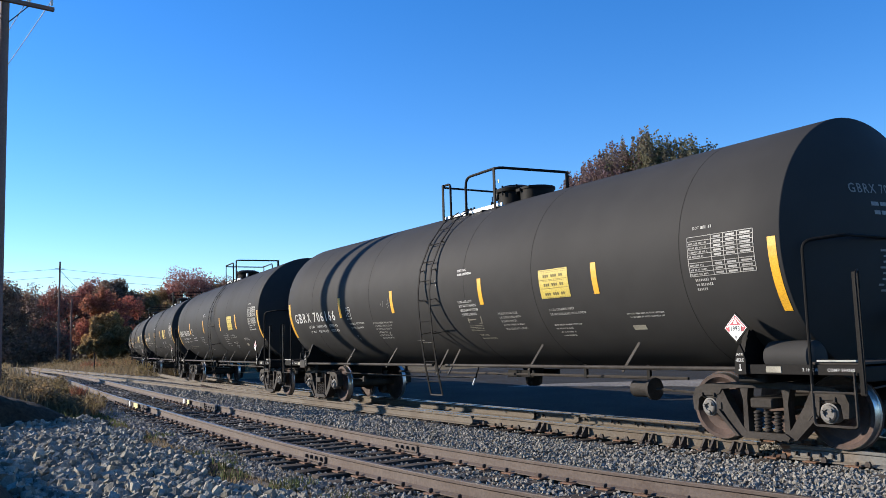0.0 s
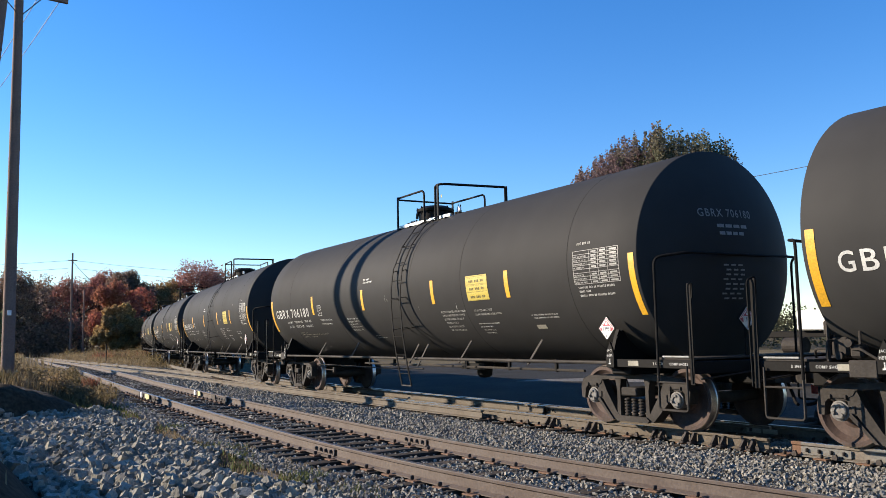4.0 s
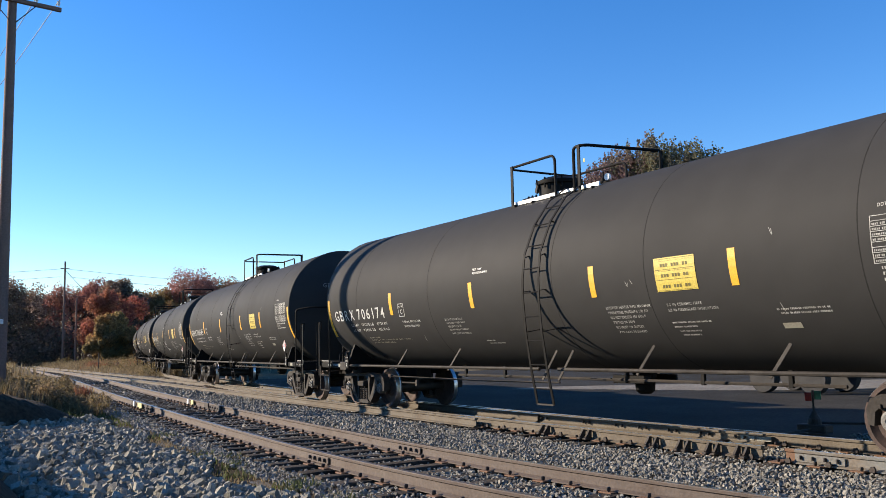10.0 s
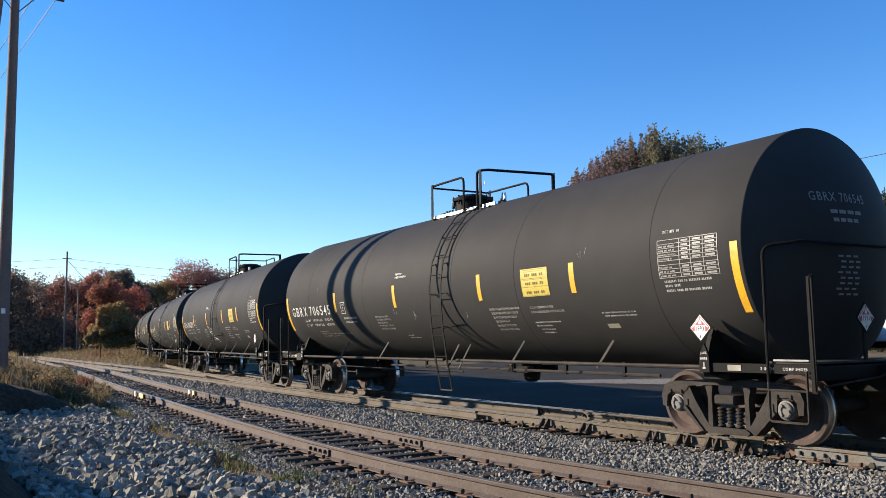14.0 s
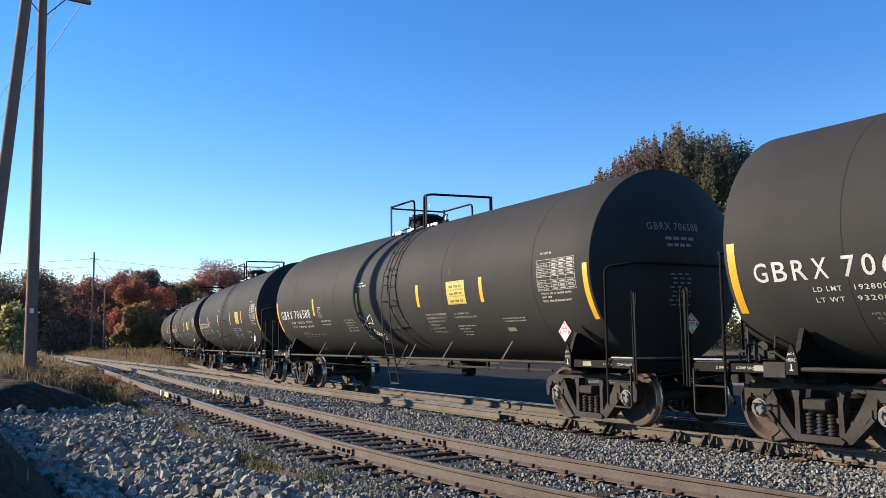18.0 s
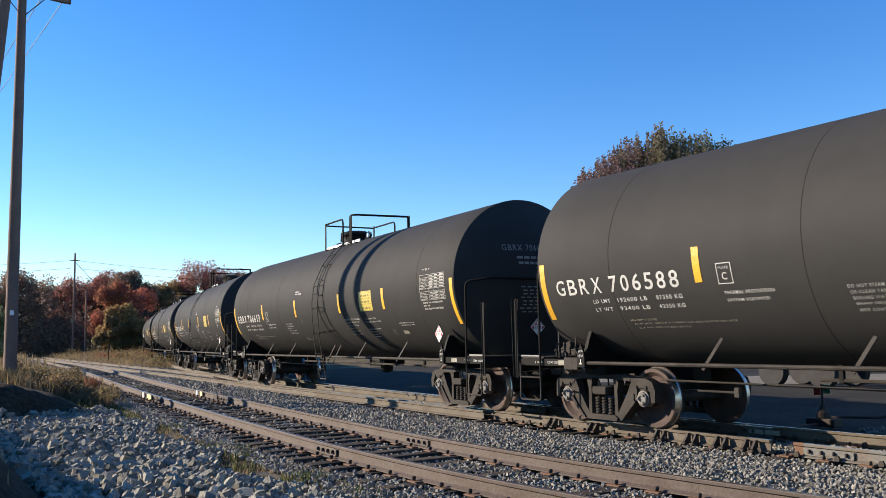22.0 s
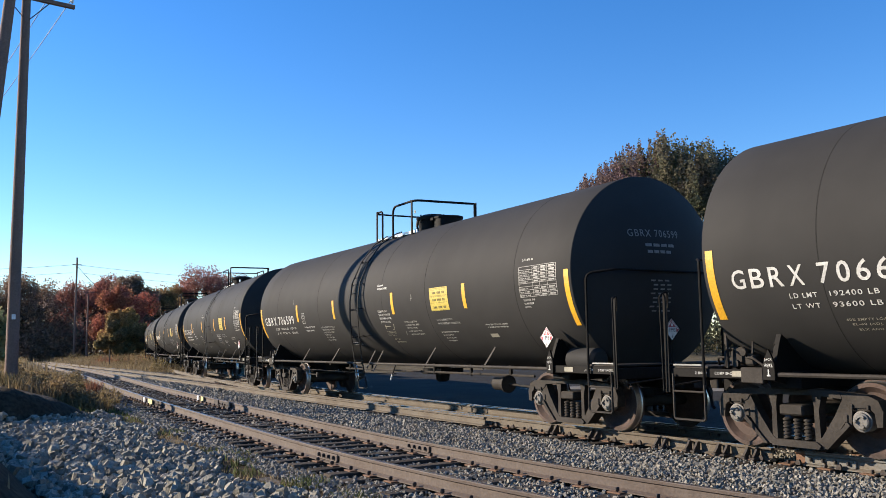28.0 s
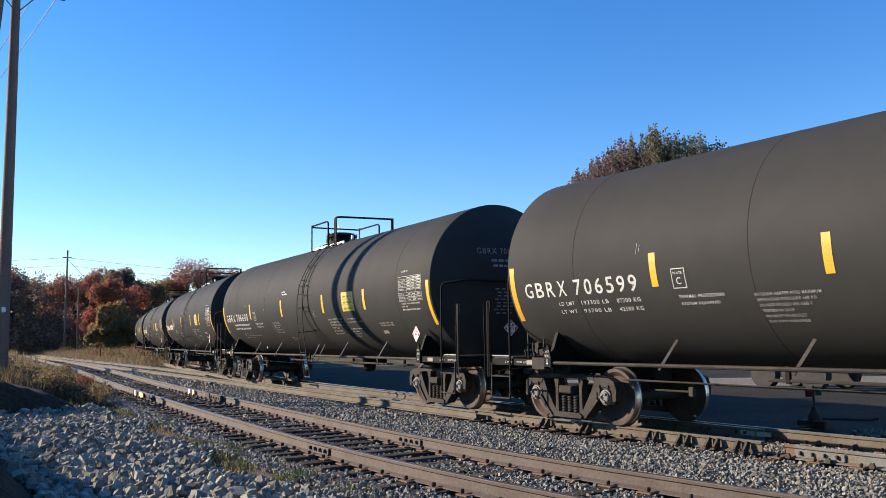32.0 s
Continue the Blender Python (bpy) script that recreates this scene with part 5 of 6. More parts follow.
blades(clumped(grng, 46000, -125, -58, verge, 1500, 1.5), (0.2, 0.75), (0.010, 0.028), DRY_GRASS, "tall dry grass on the verge before the woods", 7, 1.1)
blades(clumped(grng, 1500, -120, -60, verge, 22, 0.8), (0.5, 1.2), (0.02, 0.05), RED_WEED, "rusty brown weeds on the verge", 8, 0.8)
blades(clumped(grng, 2500, -120, -62, lambda x: (float(track_y(NEAR, x)) - 8, float(track_y(NEAR, x)) - 2.2), 80, 0.7), (0.4, 1.1), (0.02, 0.05), DRY_GRASS, "dry grass beside the far track", 9)
blades(clumped(grng, 2500, -25, -8, lambda x: (-0.6, 0.75), 60, 0.3), (0.05, 0.22), (0.004, 0.012), DRY_GRASS, "thin dry grass on the earth ridge", 10, 0.8)


blades(clumped(grng, 9000, -34, -24.6, lambda x: (2.6, float(track_y(NEAR, x)) - 1.9), 110, 0.35), (0.12, 0.5), (0.006, 0.015), TAN_WEED, "olive-tan weeds and dry stalks round the pole", 11, 0.8)


# bushy dead weeds on the bank round the pole
def weed_bushes():
    rng = np.random.default_rng(17)
    lobes = []
    for k in range(110):
        x = rng.uniform(-46, -24.6)
        y = rng.uniform(3.2, float(track_y(NEAR, x)) - 2.0)
        r = rng.uniform(0.12, 0.30)
        for _ in range(4):
            px, py = x + rng.normal() * 0.3, y + rng.normal() * 0.3
            lobes.append(((px, py, ground_height(px, py) + r * rng.uniform(0.4, 1.5)), (r * 0.7, r * 0.7, r)))
    v, f = leaf_cloud(rng, lobes, 48000, 0.055, 0.4)
    joined("weeds", v, f, TAN_WEED, "bushy dead weeds round the foot of the pole", "weeds", "stuff")
    lobes = []
    for k in range(150):
        x = rng.uniform(-122, -60)
        lo, hi = verge(x)
        y = rng.uniform(lo, hi)
        r = rng.uniform(0.25, 0.6)
        lobes.append(((x, y, ground_height(x, y) + r * 0.7), (r * 1.5, r * 1.5, r)))
    v, f = leaf_cloud(rng, lobes, 16000, 0.11, 0.35)
    joined("weeds", v, f, TAN_WEED, "low brown weeds on the verge before the woods", "weeds", "stuff")


# ---- trees ----
def leaf_cloud(rng, lobes, n, size, tail=0.16, power=1.0):
    """Small leaf pieces filling lobes (centre, radii); denser towards their skins."""
    vol = np.array([r[0] * r[1] * r[2] for _, r in lobes])
    vol = vol ** power
    which = rng.choice(len(lobes), n, p=vol / vol.sum())
    c, r = np.array([l[0] for l in lobes])[which], np.array([l[1] for l in lobes])[which]
    d = rng.normal(size=(n, 3))
    d /= np.linalg.norm(d, axis=1)[:, None]
    rad = rng.uniform(0.2, 1.0, n) ** 0.55 * (1 + tail * np.abs(rng.normal(size=n)))
    p = c + d * r * rad[:, None]
    R = random_turns(rng, n)
    s = size * rng.uniform(0.6, 1.3, n)
    flat = np.array([(-0.5, -0.35, 0), (0.1, -0.5, 0.1), (0.55, 0.1, 0), (0.0, 0.5, -0.1), (-0.5, 0.25, 0.1)])
    v = np.einsum("nij,vj->nvi", R, flat) * s[:, None, None] + p[:, None, :]
    f = np.array([[0, 1, 2, 3, 4]])[None] + (np.arange(n) * 5)[:, None, None]
    return v.reshape(-1, 3).tolist(), f.reshape(-1, 5).tolist()


def tree(x, y, height, width, leaf, seed, label, n=3200, size=0.34, base=0.22, thin=False, name="tree"):
    rng = np.random.default_rng(seed)
    z = ground_height(x, y) - 0.1
    top = Vector((x + rng.uniform(-0.4, 0.4), y + rng.uniform(-0.4, 0.4), z + height * 0.86))
    t = thing(name, label, "tree", "trees along the line")
    trunk = bmesh.new()
    foot = Vector((x, y, z))
    axis = [foot.lerp(top, k / 6) + Vector((rng.normal() * 0.08 * k, rng.normal() * 0.08 * k, 0)) for k in range(7)]
    tube(axis, [0.026 * height * (1 - 0.88 * k / 6) for k in range(7)], 8, trunk)
    lobes = []
    limbs = 9 if not thin else 14
    for k in range(limbs):
        q = 2 * math.pi * k / limbs + rng.uniform(-0.4, 0.4)
        h = base + (0.92 - base) * ((k * 0.618) % 1)
        start = foot.lerp(top, h * 0.82 / 0.86 * 0.9)
        reach = width * 0.5 * rng.uniform(0.55, 0.95) * (1.0 - 0.55 * abs(h - 0.45) / 0.5)
        end = start + Vector((math.cos(q) * reach, math.sin(q) * reach, height * rng.uniform(0.06, 0.17)))
        mid = start.lerp(end, 0.5) + Vector((0, 0, height * 0.02))
        tube([start, mid, end], [0.010 * height, 0.006 * height, 0.002 * height], 5, trunk)
        for _ in range(6):
            tip = end.lerp(mid, rng.uniform(-0.2, 0.7)) + Vector((rng.normal() * 0.11 * width, rng.normal() * 0.11 * width, rng.uniform(-0.03, 0.11) * height))
            tube([mid, tip], [0.004 * height, 0.001 * height], 4, trunk)
            a = width * rng.uniform(0.045, 0.12)
            lobes.append((tip[:], (a, a, a * rng.uniform(0.9, 1.7))))
    for _ in range(10):
        a = width * rng.uniform(0.06, 0.13)
        lobes.append(((top.x + rng.normal() * width * 0.13, top.y + rng.normal() * width * 0.13, top.z + rng.uniform(-0.16, 0.02) * height), (a, a, a * 1.25)))
    part("trunk", trunk, BARK, t)
    v, f = leaf_cloud(rng, lobes, n, size, power=0.8)
    joined("crown", v, f, LEAF[leaf], "", "", "", t)
    return t


def toward(dx, dy, d):
    return dx * d, dy * d


TREES = [
    ((-0.9975, 0.071), 132, 13.0, 11, "dark", "dark green tree at the wood's edge"),
    ((-0.9937, 0.112), 130, 12.8, 9, "brown", "brown autumn tree at the wood's edge"),
    ((-0.9900, 0.141), 136, 11.6, 7.5, "grey", "half-bare greyish autumn tree"),
    ((-0.9853, 0.171), 134, 12.8, 8, "red", "dark red maple at the wood's edge"),
    ((-0.9795, 0.2015), 136, 13.2, 7.5, "red", "dark red autumn tree at the wood's edge"),
    ((-0.9752, 0.2215), 132, 12.6, 6.5, "brown", "dark brown and red autumn tree"),
    ((-0.9775, 0.2110), 118, 10.4, 6.0, "bright", "bright red maple before the wood"),
    ((-0.9779, 0.2092), 108, 6.9, 3.6, "bush", "rounded orange and olive bushy tree before the wood"),
    ((-0.9796, 0.2010), 106, 5.4, 2.8, "orange", "low orange-brown bushy tree"),
    ((-0.9764, 0.2160), 107, 5.0, 3.2, "bush", "low olive-orange bushy tree"),
    ((-0.9682, 0.2500), 135, 10.4, 7, "orange", "orange-brown autumn tree at the wood's edge"),
    ((-0.9640, 0.2660), 140, 11.4, 7, "orange", "thin orange autumn tree"),
    ((-0.9557, 0.2944), 138, 14.2, 10.5, "red", "tall red-brown tree behind the train"),
    ((-0.9445, 0.3285), 142, 14.0, 8.5, "brown", "tall brown autumn tree behind the train"),
    ((-0.9320, 0.3625), 150, 13.0, 9, "brown", "brown autumn tree behind the train"),
    ((-0.9915, 0.130), 150, 12.0, 9, "dark", "dark tree deep in the wood"),
    ((-0.9830, 0.184), 150, 12.2, 9, "dark", "dark tree deep in the wood"),
    ((-0.9700, 0.243), 150, 10.5, 9, "dark", "dark tree deep in the wood"),
]
for i, ((dx, dy), d, h, w, leaf, label) in enumerate(TREES):
    tree(*toward(dx, dy, d), h * 0.92, w * 1.25, leaf, 40 + i, label, n=9000 if leaf == "grey" else 15000, size=0.19, base=0.12)
tree(-54.5, 4.6, 4.3, 2.8, "yellow", 90, "young yellow-green tree beside the pole", n=1500, size=0.2, base=0.25)
big = tree(*toward(-0.679, 0.734, 47), 9.4, 8.0, "green", 77, "tall dense purple and green autumn tree behind the train", n=5000, size=0.13, base=0.3)
extra = np.random.default_rng(5)
cx, cy = toward(-0.6795, 0.7337, 47)
# feathery upright sprays: the crown's height across its width
SPRAY_X, SPRAY_Z = (-4.9, -4.4, -3.3, -2.6, -1.6, -1.0, -0.7, 0.0, 0.5, 0.9, 1.8, 2.5, 3.0, 3.6, 4.3), (9.0, 9.9, 11.0, 11.2, 12.2, 12.0, 11.4, 12.75, 12.4, 12.25, 11.9, 12.0, 11.5, 11.7, 10.4)
for leaf, n, green in (("plum", 46000, 0), ("green", 46000, 1)):
    sprays = []
    for k in range(300):
        across, deep = extra.uniform(-4.6, 4.1), extra.normal() * 1.3
        if (across > -0.6 + extra.normal() * 0.9) != bool(green):
            continue
        tip = float(np.interp(across, SPRAY_X, SPRAY_Z)) - 0.14 * deep * deep + 0.2 - abs(extra.normal()) * 0.7
        x, y = cx + 0.743 * across - 0.669 * deep, cy + 0.669 * across + 0.743 * deep
        for drop, r, h in ((0.2, 0.10, 0.42), (0.7, 0.22, 0.6), (1.4, 0.36, 0.8), (2.4, 0.5, 1.0)):
            sprays.append(((x + extra.normal() * 0.06, y + extra.normal() * 0.06, tip - drop), (r, r, h)))
    v, f = leaf_cloud(extra, sprays, n, 0.10, 0.06, 0.55)
    joined("crown", v, f, LEAF[leaf], "", "", "", big)


weed_bushes()


def conifer(x, y, height, seed):
    rng = np.random.default_rng(seed)
    t = thing("conifer", "dark green conifer behind the parked trailer", "tree", "trees along the line")
    z = ground_height(x, y)
    part("trunk", tube([(x, y, z), (x, y, z + height)], [0.18, 0.02], 8), BARK, t)
    lobes = []
    for k in range(46):
        h = 0.12 + 0.86 * k / 46
        r = (1 - h) * height * 0.26 + 0.15
        q = k * 2.4
        lobes.append(((x + math.cos(q) * r * 0.7, y + math.sin(q) * r * 0.7, z + h * height), (r * 0.45 + 0.1, r * 0.45 + 0.1, 0.28)))
    v, f = leaf_cloud(rng, lobes, 14000, 0.11)
    joined("crown", v, f, LEAF["shade_green"], "", "", "", t)


conifer(*toward(-0.487, 0.8735, 44), 8.4, 8)


# low growth that closes the view under the trees and behind the yard
def brush():
    rng = np.random.default_rng(12)
    lobes, lobes2 = [], []
    for k in range(170):
        a = math.radians(rng.uniform(-88, -64))
        d = rng.uniform(124, 142)
        x, y = math.sin(a) * d, math.cos(a) * d
        h = rng.uniform(1.5, 3.6)
        lobes.append(((x, y, ground_height(x, y) + h * 0.8), (2.4, 2.4, h)))
    v, f = leaf_cloud(rng, lobes, 50000, 0.27)
    joined("undergrowth", v, f, LEAF["brown"], "dark brown undergrowth below the trees", "undergrowth", "stuff")
    for k in range(240):
        a = math.radians(rng.uniform(-66, -8))
        d = rng.uniform(84, 120)
        x, y = math.sin(a) * d, math.cos(a) * d
        h = rng.uniform(1.0, 2.3)
        lobes2.append(((x, y, ground_height(x, y) + h * 0.8), (3.0, 3.0, h)))
    v, f = leaf_cloud(rng, lobes2, 60000, 0.24)
    # the leaf colour here holds the shade of the brush
    joined("far_woods", v, f, LEAF["shade_green"], "brush on the far side of the yard, darkened as shaded", "woods", "stuff")


brush()


# ---- poles and wires ----
def utility_pole(name, x, y, height, r, label, lean=(0, 0), base=None):
    t = thing(name, label, "pole", "poles along the line")
    z = ground_height(x, y) - 0.2 if base is None else base
    top = (x + lean[0], y + lean[1], z + height)
    pts = [Vector((x, y, z)).lerp(Vector(top), k / 5) for k in range(6)]
    part("shaft", mesh_of(tube(pts, [r * (1 - 0.07 * k) for k in range(6)], 14), POLE, True), None, t)
    return t


AX, AY = -26.85, 2.80
pole = utility_pole("utility_pole", AX, AY, 12.6, 0.18, "tall weathered wooden utility pole with a crossarm", lean=(0.05, -0.03), base=0.1)
part("crossarm", box(0.11, 2.5, 0.12, (AX + 0.15, AY + 0.05, 11.68), 0.01, Matrix.Rotation(radians(6), 4, "Z")), POLE, pole)
for dy in (-1.1, -0.5, 0.55, 1.15):
    part("insulator", lathe([(11.74, 0.02), (11.79, 0.05), (11.83, 0.035), (11.87, 0.05), (11.90, 0.015)], 10, "z"), PAPER, pole).location = (AX + 0.15, AY + 0.05 + dy, 0)
for dy in (-0.6, 0.6):
    part("arm_brace", tube([(AX + 0.12, AY, 10.95), (AX + 0.12, AY + dy, 11.63)], 0.015, 6), DARK_IRON, pole)
part("tag", box(0.02, 0.10, 0.14, (AX + 0.205, AY - 0.02, 2.35), 0.004), PAPER, pole)
brace = thing("brace_pole", "leaning wooden brace pole against the utility pole", "pole", "poles along the line")
part("shaft", mesh_of(tube([(AX + 0.3, 1.48, 0.1), (AX + 0.26, 1.89, 5.7), (AX + 0.2, 2.38, 12.2)], [0.18, 0.165, 0.15], 14), POLE, True), None, brace)
FX, FY = toward(-0.98675, 0.1623, 120)
far_pole = utility_pole("utility_pole", FX, FY, 13.5, 0.16, "distant wooden utility pole at the wood's edge")
part("crossarm", box(0.1, 1.1, 0.12, (FX, FY, 12.35), 0.01), POLE, far_pole)
part("guy", tube([(FX, FY, 12.2), (FX + 0.5, FY + 2.6, 9.2)], 0.03, 5), WIRE, far_pole)
second = utility_pole("utility_pole", *toward(-0.9846, 0.1745, 118), 8.6, 0.15, "shorter distant wooden pole at the wood's edge")
SX, SY = toward(-0.9846, 0.1745, 118)
part("crossarm", box(0.1, 2.2, 0.1, (SX, SY, 8.7), 0.01), POLE, second)
MX, MY = toward(-0.9803, 0.1975, 78)
marker = thing("marker_post", "short dark lineside post in the dry grass", "post")
part("post", tube([(MX, MY, ground_height(MX, MY) - 0.1), (MX, MY, ground_height(MX, MY) + 1.7)], 0.05, 8), DARK_IRON, marker)


def wire(a, b, sag, label, r=0.012, n=14):
    a, b = Vector(a), Vector(b)
    pts = [a.lerp(b, k / n) - Vector((0, 0, sag * 4 * (k / n) * (1 - k / n))) for k in range(n + 1)]
    tagged(part("overhead_wire", mesh_of(tube(pts, r, 5), WIRE)), label, "wire", "overhead wires")


for dy, sg in ((1.15, 1.0), (0.55, 1.1), (-1.1, 1.2)):
    wire((AX + 0.15, AY + 0.05 + dy, 11.90), (-78, -1.5 + dy, 12.4), sg, "dark overhead wire leading off along the line")
    wire((AX + 0.15, AY + 0.05 + dy, 11.90), (20, 9.0 + dy, 11.8), sg, "dark overhead wire running past overhead")
for dz in (0.0, -1.0):
    wire((FX, FY - 0.5, 12.3 + dz), (-140, -40, 11.5 + dz), 1.0, "thin distant overhead wire", 0.02)
    wire((FX, FY + 0.5, 12.3 + dz), (-98, 90, 12.5 + dz), 2.2, "thin distant overhead wire", 0.02)
utility_pole("utility_pole", -4.0, 34.0, 9.6, 0.15, "wooden pole at the far side of the yard")
wire((-32.1, 34.3, 8.9), (-4.0, 34.0, 9.0), 0.2, "thin overhead wire across the yard", 0.014)


# ---- parked trailer and truck in the yard ----
def road_wheel(parent, x, y, z, r):
    w = part("wheel", mesh_of(lathe([(-0.14, r * 0.6), (-0.14, r * 0.95), (-0.11, r), (0.11, r), (0.14, r * 0.95), (0.14, r * 0.6)], 24, "y"), TYRE, True), None, parent)
    w.location = (x, y, z)
    part("rim", mesh_of(lathe([(-0.10, 0.02), (-0.09, r * 0.35), (-0.13, r * 0.58), (-0.05, r * 0.6)], 20, "y"), PAPER, True), None, w)


def trailer():
    t = thing("box_trailer", "white and grey ribbed box trailer parked in the yard", "trailer")
    x0, y0, g = -15.25, 24.6, ground_height(-15, 24.6)
    part("body", box(11.0, 2.5, 2.75, (x0 + 5.5, y0 + 1.25, 2.55), 0.03), TRAILER_SIDE, t)
    part("top_rail", box(11.06, 2.56, 0.24, (x0 + 5.5, y0 + 1.25, 4.0), 0.02), TRUCK_WHITE, t)
    part("corner_post", box(0.12, 0.12, 2.8, (x0 + 0.05, y0 - 0.02, 2.55), 0.02), TRUCK_WHITE, t)
    for k in range(9):
        part("rib", box(0.06, 0.04, 2.6, (x0 + 0.62 + 1.2 * k, y0 - 0.02, 2.5), 0.006), TRAILER_SIDE, t)
    part("chassis", box(10.6, 1.1, 0.22, (x0 + 5.5, y0 + 1.25, 1.08), 0.02), BLACK, t)
    for x in (8.2, 9.5):
        for y in (0.3, 2.2):
            road_wheel(t, x0 + x, y0 + y, g + 0.5, 0.5)
    for y in (0.6, 1.9):
        part("landing_leg", box(0.12, 0.12, 1.25, (x0 + 2.0, y0 + y, g + 0.62), 0.01), GRIME, t)


def truck():
    t = thing("service_truck", "white service truck with a dark chassis parked in the yard", "truck")
    x, y, g = -16.3, 23.6, ground_height(-16, 23.6)
    part("panel", box(1.45, 1.9, 0.62, (x + 0.65, y + 0.9, 1.76), 0.04), TRUCK_WHITE, t)
    part("badge", lathe([(-0.005, 0.07), (0.006, 0.06)], 14, "y"), BLACK, t, "small dark round badge").location = (x + 0.95, y - 0.055, 1.80)
    part("chassis", box(3.4, 1.5, 0.20, (x + 0.2, y + 0.9, 1.33), 0.02), BLACK, t)
    part("fuel_tank", lathe([(x - 0.6, 0.02), (x - 0.58, 0.26), (x + 0.1, 0.26), (x + 0.12, 0.02)], 18, "x"), GRIME, t).location = (0, y + 0.1, 0.98)
    for dx in (-1.2, 0.55):
        for dy in (0.12, 1.7):
            road_wheel(t, x + dx, y + dy, g + 0.48, 0.48)
    part("fender", mesh_of(tube([(x + 0.55 + 0.56 * math.cos(q), y + 0.1, g + 0.48 + 0.56 * math.sin(q)) for q in np.linspace(0.2, math.pi - 0.2, 9)], 0.04, 6), GRIME), None, t)


trailer()
truck()


# ---- switch stand beyond the train's track ----
def switch_stand(x, y):
    t = thing("switch_stand", "low dark switch stand with red and green vanes", "switch stand")
    part("base", box(0.55, 0.26, 0.14, (x, y, -0.14), 0.02), DARK_IRON, t)
    part("housing", lathe([(-0.08, 0.12), (0.02, 0.11), (0.10, 0.06), (0.16, 0.04)], 14, "z"), DARK_IRON, t).location = (x, y, 0)
    part("mast", tube([(x, y, 0.1), (x, y, 0.52)], 0.02, 8), DARK_IRON, t)
    part("vane", box(0.13, 0.012, 0.15, (x - 0.08, y - 0.02, 0.40), 0.004), GLASS_RED, t, "red metal vane")
    part("vane", box(0.13, 0.012, 0.15, (x + 0.08, y + 0.02, 0.43), 0.004), GLASS_GREEN, t, "green metal vane")
    part("throw_lever", tube(bend([(x + 0.15, y, -0.04), (x + 0.9, y + 0.2, -0.02), (x + 1.05, y + 0.2, 0.02)], 0.05), 0.022, 6), DARK_IRON, t)
    part("connecting_rod", tube([(x, y - 0.1, -0.16), (x + 0.1, y - 3.0, -0.16)], 0.02, 6), DARK_IRON, t)


switch_stand(-9.15, 13.7)

# ---- ties, plates, spikes and joints ----
part("rail", rail_mesh(TRAIN, 1.5, 60, -0.753, [STEEL_GREY, RAIL_TOP], dz=0.002), None, track_train, "newer grey steel rail length")
lay_ties(NEAR, -95, 14, track_near)
lay_ties(TRAIN, -62, 14, track_train, 0.56, 1.1)
lay_ties(MAIN, -90, -14, track_left, 0.6)
PLATE_MESH = mesh_of(box(0.19, 0.33, 0.018, (0, 0, 0), 0.004), RUST)
SPIKE_MESH = mesh_of(box(0.03, 0.05, 0.045, (0, 0, 0), 0.008, bm=box(0.016, 0.016, 0.06, (0, 0, -0.03), 0)), DARK_IRON)
BRACE_MESH = mesh_of(extrude_shape([(-0.06, 0.05), (-0.05, -0.10), (0.06, -0.10), (0.10, -0.06), (0.04, 0.0), (0.0, 0.06)], 0.05, bm=box(0.22, 0.11, 0.03, (0.02, 0, -0.09), 0.006)), DARK_IRON)
ANCHOR_MESH = mesh_of(extrude_shape([(-0.05, -0.05), (0.05, -0.05), (0.06, 0.0), (0.03, 0.06), (0.0, 0.045), (-0.03, 0.05), (-0.06, 0.0)], 0.08), DARK_IRON)
ANCHOR_MESH.transform(Matrix.Diagonal((0.62, 0.40, 0.62, 1)))
BRACE_MESH.transform(Matrix.Diagonal((0.85, 0.70, 0.95, 1)))


def fasten(line, lo, hi, step, parent, anchors):
    for s in np.arange(lo, hi, step):
        for off in (-0.753, 0.753):
            a = math.degrees(line.at(s)[2])
            part("tie_plate", PLATE_MESH, None, parent).matrix_basis = pose(*line.side(s, off, -0.174), 0, 0, a)
            for d in (-0.115, 0.115):
                part("spike", SPIKE_MESH, None, parent).matrix_basis = pose(*line.side(s + random.uniform(-0.05, 0.05), off + d, -0.138), 0, 0, a + random.uniform(-12, 12))
            if anchors:
                ob = part("rail_anchor", ANCHOR_MESH, None, parent)
                ob.matrix_basis = pose(*line.side(s + 0.17, off - 0.10, -0.135), 0, 0, a)


for s in (-8.4, -6.2, -3.56, -2.47, -0.97, -0.36, 0.17, 0.66):
    for q in (0.0, 0.15):
        part("rail_brace", BRACE_MESH, None, track_train).matrix_basis = pose(*TRAIN.side(s + q, -0.84, -0.07), 0, 0, math.degrees(TRAIN.at(s)[2]) - 90)
fasten(NEAR, -20, 5.5, 0.54, track_near, False)
fasten(TRAIN, -34, 4.5, 0.56, track_train, True)


def joint(line, s, off, parent, mat, length=0.7):
    a = math.degrees(line.at(s)[2])
    for d in (-0.028, 0.028):
        ob = part("joint_bar", mesh_of(box(length, 0.024, 0.088, (0, 0, 0), 0.01, bm=box(length, 0.05, 0.02, (0, 0, -0.045), 0.006)), mat), None, parent)
        ob.matrix_basis = pose(*line.side(s, off + d, -0.092), 0, 0, a)
        for k in range(4):
            b = part("joint_bolt", SPIKE_MESH, None, parent)
            b.matrix_basis = pose(*line.side(s - length * 0.36 + k * length * 0.24, off + d * 1.9, -0.09), 90, 0, a)


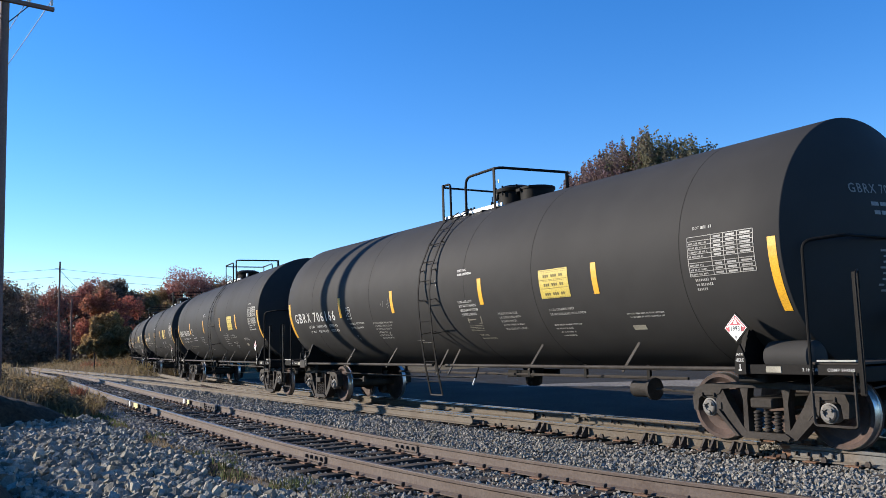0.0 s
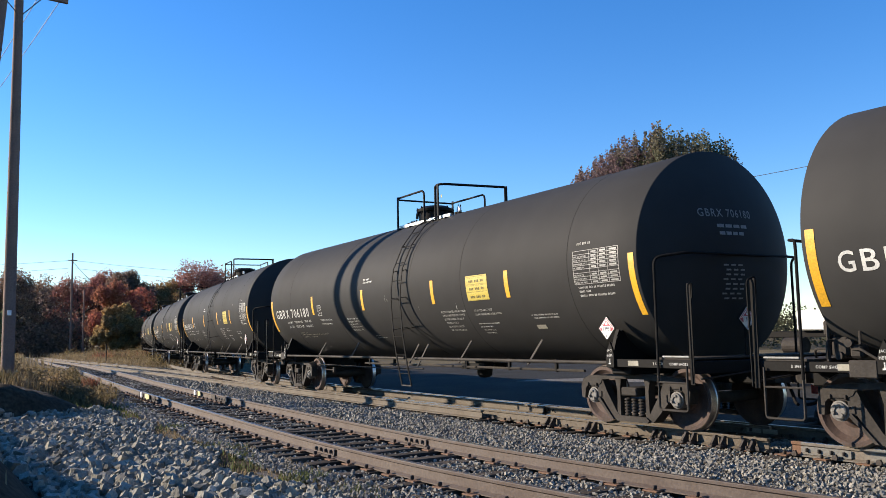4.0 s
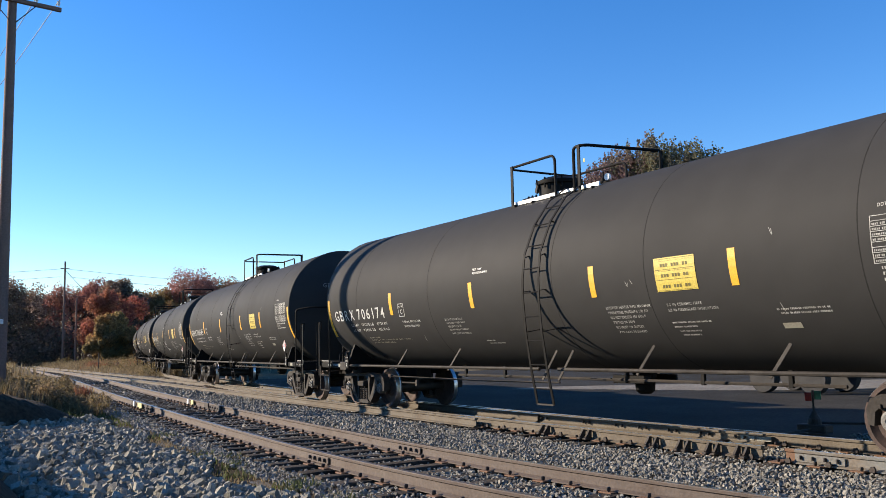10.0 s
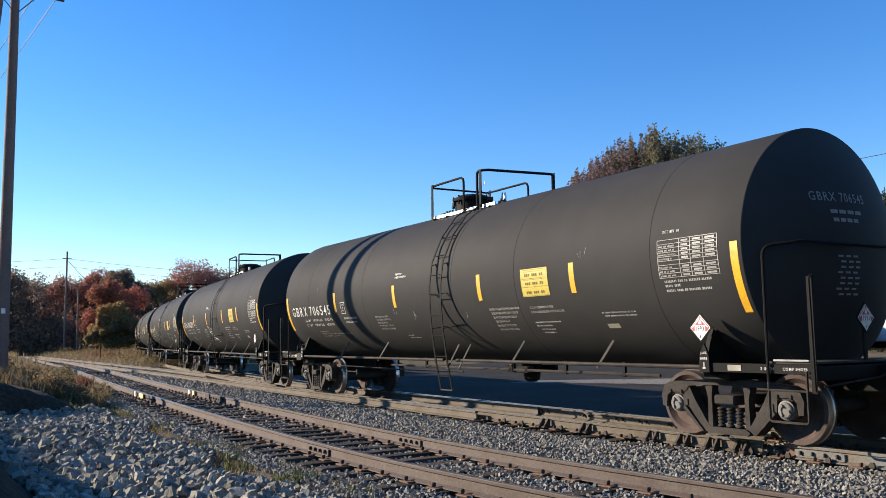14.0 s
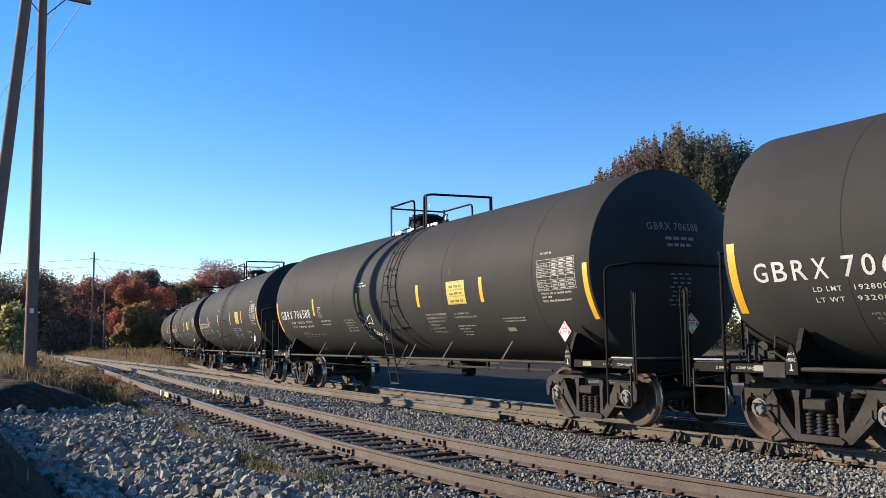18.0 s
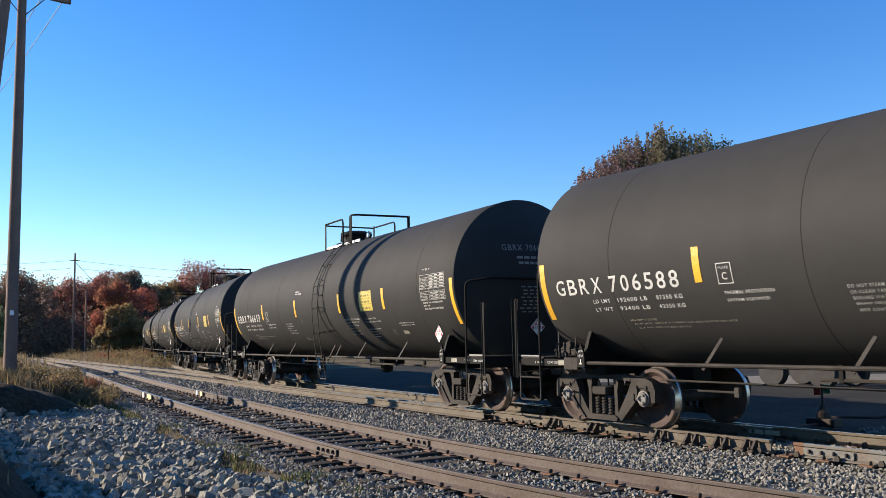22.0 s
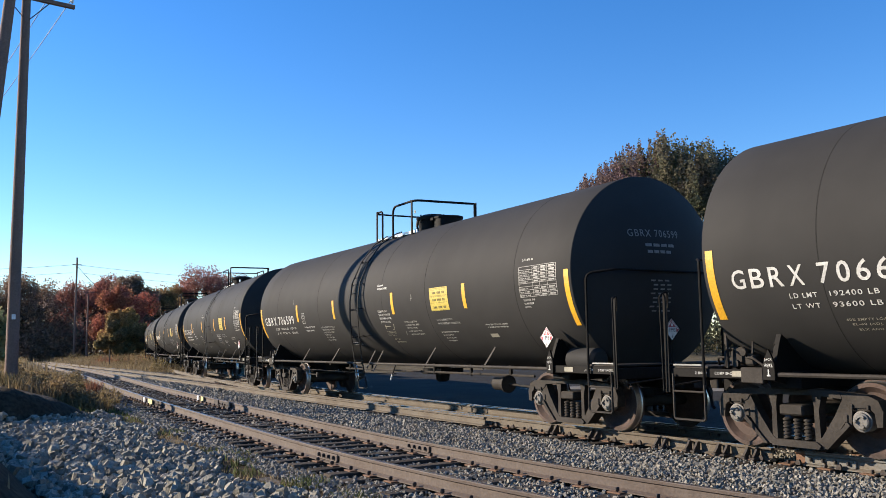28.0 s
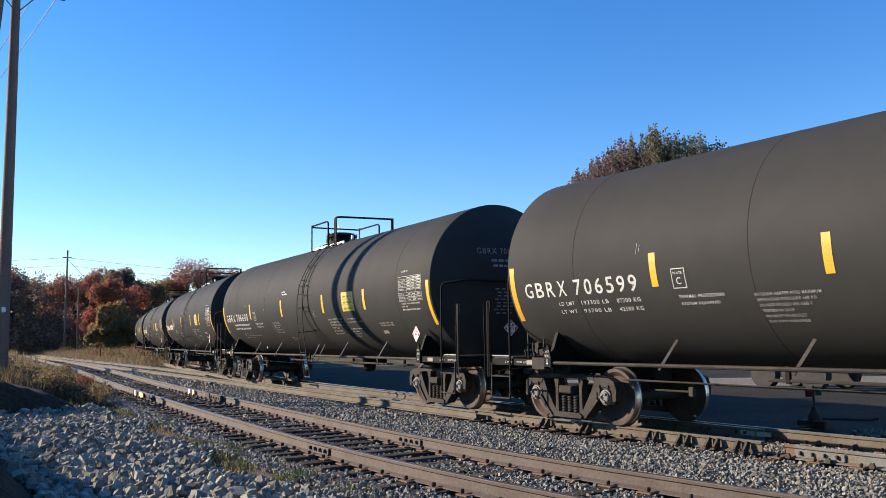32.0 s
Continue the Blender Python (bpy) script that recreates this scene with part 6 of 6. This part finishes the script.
joint(NEAR, -2.03, -0.753, track_near, RAIL)
joint(NEAR, -2.17, 0.753, track_near, RAIL)
joint(NEAR, -14.9, -0.753, track_near, DARK_IRON, 1.2)
joint(NEAR, -13.8, 0.753, track_near, DARK_IRON, 1.2)
joint(TRAIN, 1.85, -0.753, track_train, STEEL_GREY, 0.7)
part("rust_collar", rail_mesh(TRAIN, 1.36, 1.5, -0.753, [RUST, RUST], 0.07, 0.003), None, track_train, "fresh rust at the rail joint")
for s, off, length, m in ((-16.1, -0.83, 0.7, TAB_YELLOW), (-17.3, -0.82, 0.22, PAPER), (-17.0, 0.675, 0.22, PAPER), (-16.4, 0.675, 0.30, TAB_YELLOW), (-15.2, -0.80, 0.5, DARK_IRON), (-17.7, -0.80, 0.3, DARK_IRON), (-14.7, 0.705, 0.5, DARK_IRON), (-13.3, 0.705, 0.5, DARK_IRON)):
    ob = part("joint_tab", mesh_of(box(length, 0.02, 0.15, (0, 0, 0), 0.004), m), None, track_near, "pale insulated joint tab" if m is not DARK_IRON else "dark insulating end piece")
    ob.matrix_basis = pose(*NEAR.side(s, off, -0.078), 0, 0, math.degrees(NEAR.at(s)[2]))
# added rail length standing in for the far rail's sunlit stretch, with its bolts
part("guard_rail", rail_mesh(TRAIN, -8.0, 0.6, 0.62, [RAIL_MAIN, RAIL_TOP], dz=-0.012), None, track_train)
for q in (-7.6, -6.7, -5.4, -4.1, -3.2, -2.6, -1.9, -1.2, -0.5):
    for d in (0.0, 0.17):
        part("web_bolt", SPIKE_MESH, None, track_train).matrix_basis = pose(*TRAIN.side(q + d, 0.575, -0.085), 90, 0, math.degrees(TRAIN.at(q)[2]))
for q in (-0.3, 0.0):
    part("pale_patch", box(0.26, 0.006, 0.07, (0, 0, 0), 0.002), BROWN_SIGN, track_train, "pale worn paint on the rail web").matrix_basis = pose(*TRAIN.side(q, 0.605, -0.09), 0, 0, math.degrees(TRAIN.at(q)[2]))


# ---- movement of the train ----
def train_at(t):
    """How far the second car has come, in metres along the line: the train slows a little."""
    return -24.265 + 4.023 * t - 0.0071 * t * t


def car_pose(s):
    xa, ya, _ = TRAIN.at(s + BOGIE_U)
    xb, yb, _ = TRAIN.at(s - BOGIE_U)
    return Matrix.Translation(((xa + xb) / 2, (ya + yb) / 2, 0)) @ Matrix.Rotation(math.atan2(ya - yb, xa - xb), 4, "Z")


def motions():
    for i, car in enumerate(cars):
        back = (i - 1) * CAR_LENGTH
        walk(car, [(t / 2, car_pose(train_at(t / 2) - back)) for t in range(65)])

        def swing(t, u):
            """The bogie's turn against the car on the curve."""
            s = train_at(t) - back
            m = car_pose(s)
            return TRAIN.at(s + u)[2] - math.atan2(m[1][0], m[0][0])

        for ob in car.children:
            u = ob.location.x
            if ob.name.startswith("bogie"):
                walk(ob, [(t, Matrix.Translation((u, 0, 0)) @ Matrix.Rotation(swing(t, u), 4, "Z")) for t in range(33)])
            elif ob.name.startswith("wheelset"):
                c = BOGIE_U if u > 0 else -BOGIE_U
                rows = []
                for k in range(0, 961, 4):
                    t = k / 30
                    a = swing(t, c)
                    hub = Vector((c + (u - c) * math.cos(a), (u - c) * math.sin(a), WHEEL_R))
                    rows.append((t, Matrix.Translation(hub) @ Matrix.Rotation(a, 4, "Z") @ Matrix.Rotation((train_at(t) / WHEEL_R) % (2 * math.pi), 4, "Y")))
                walk(ob, rows)


motions()
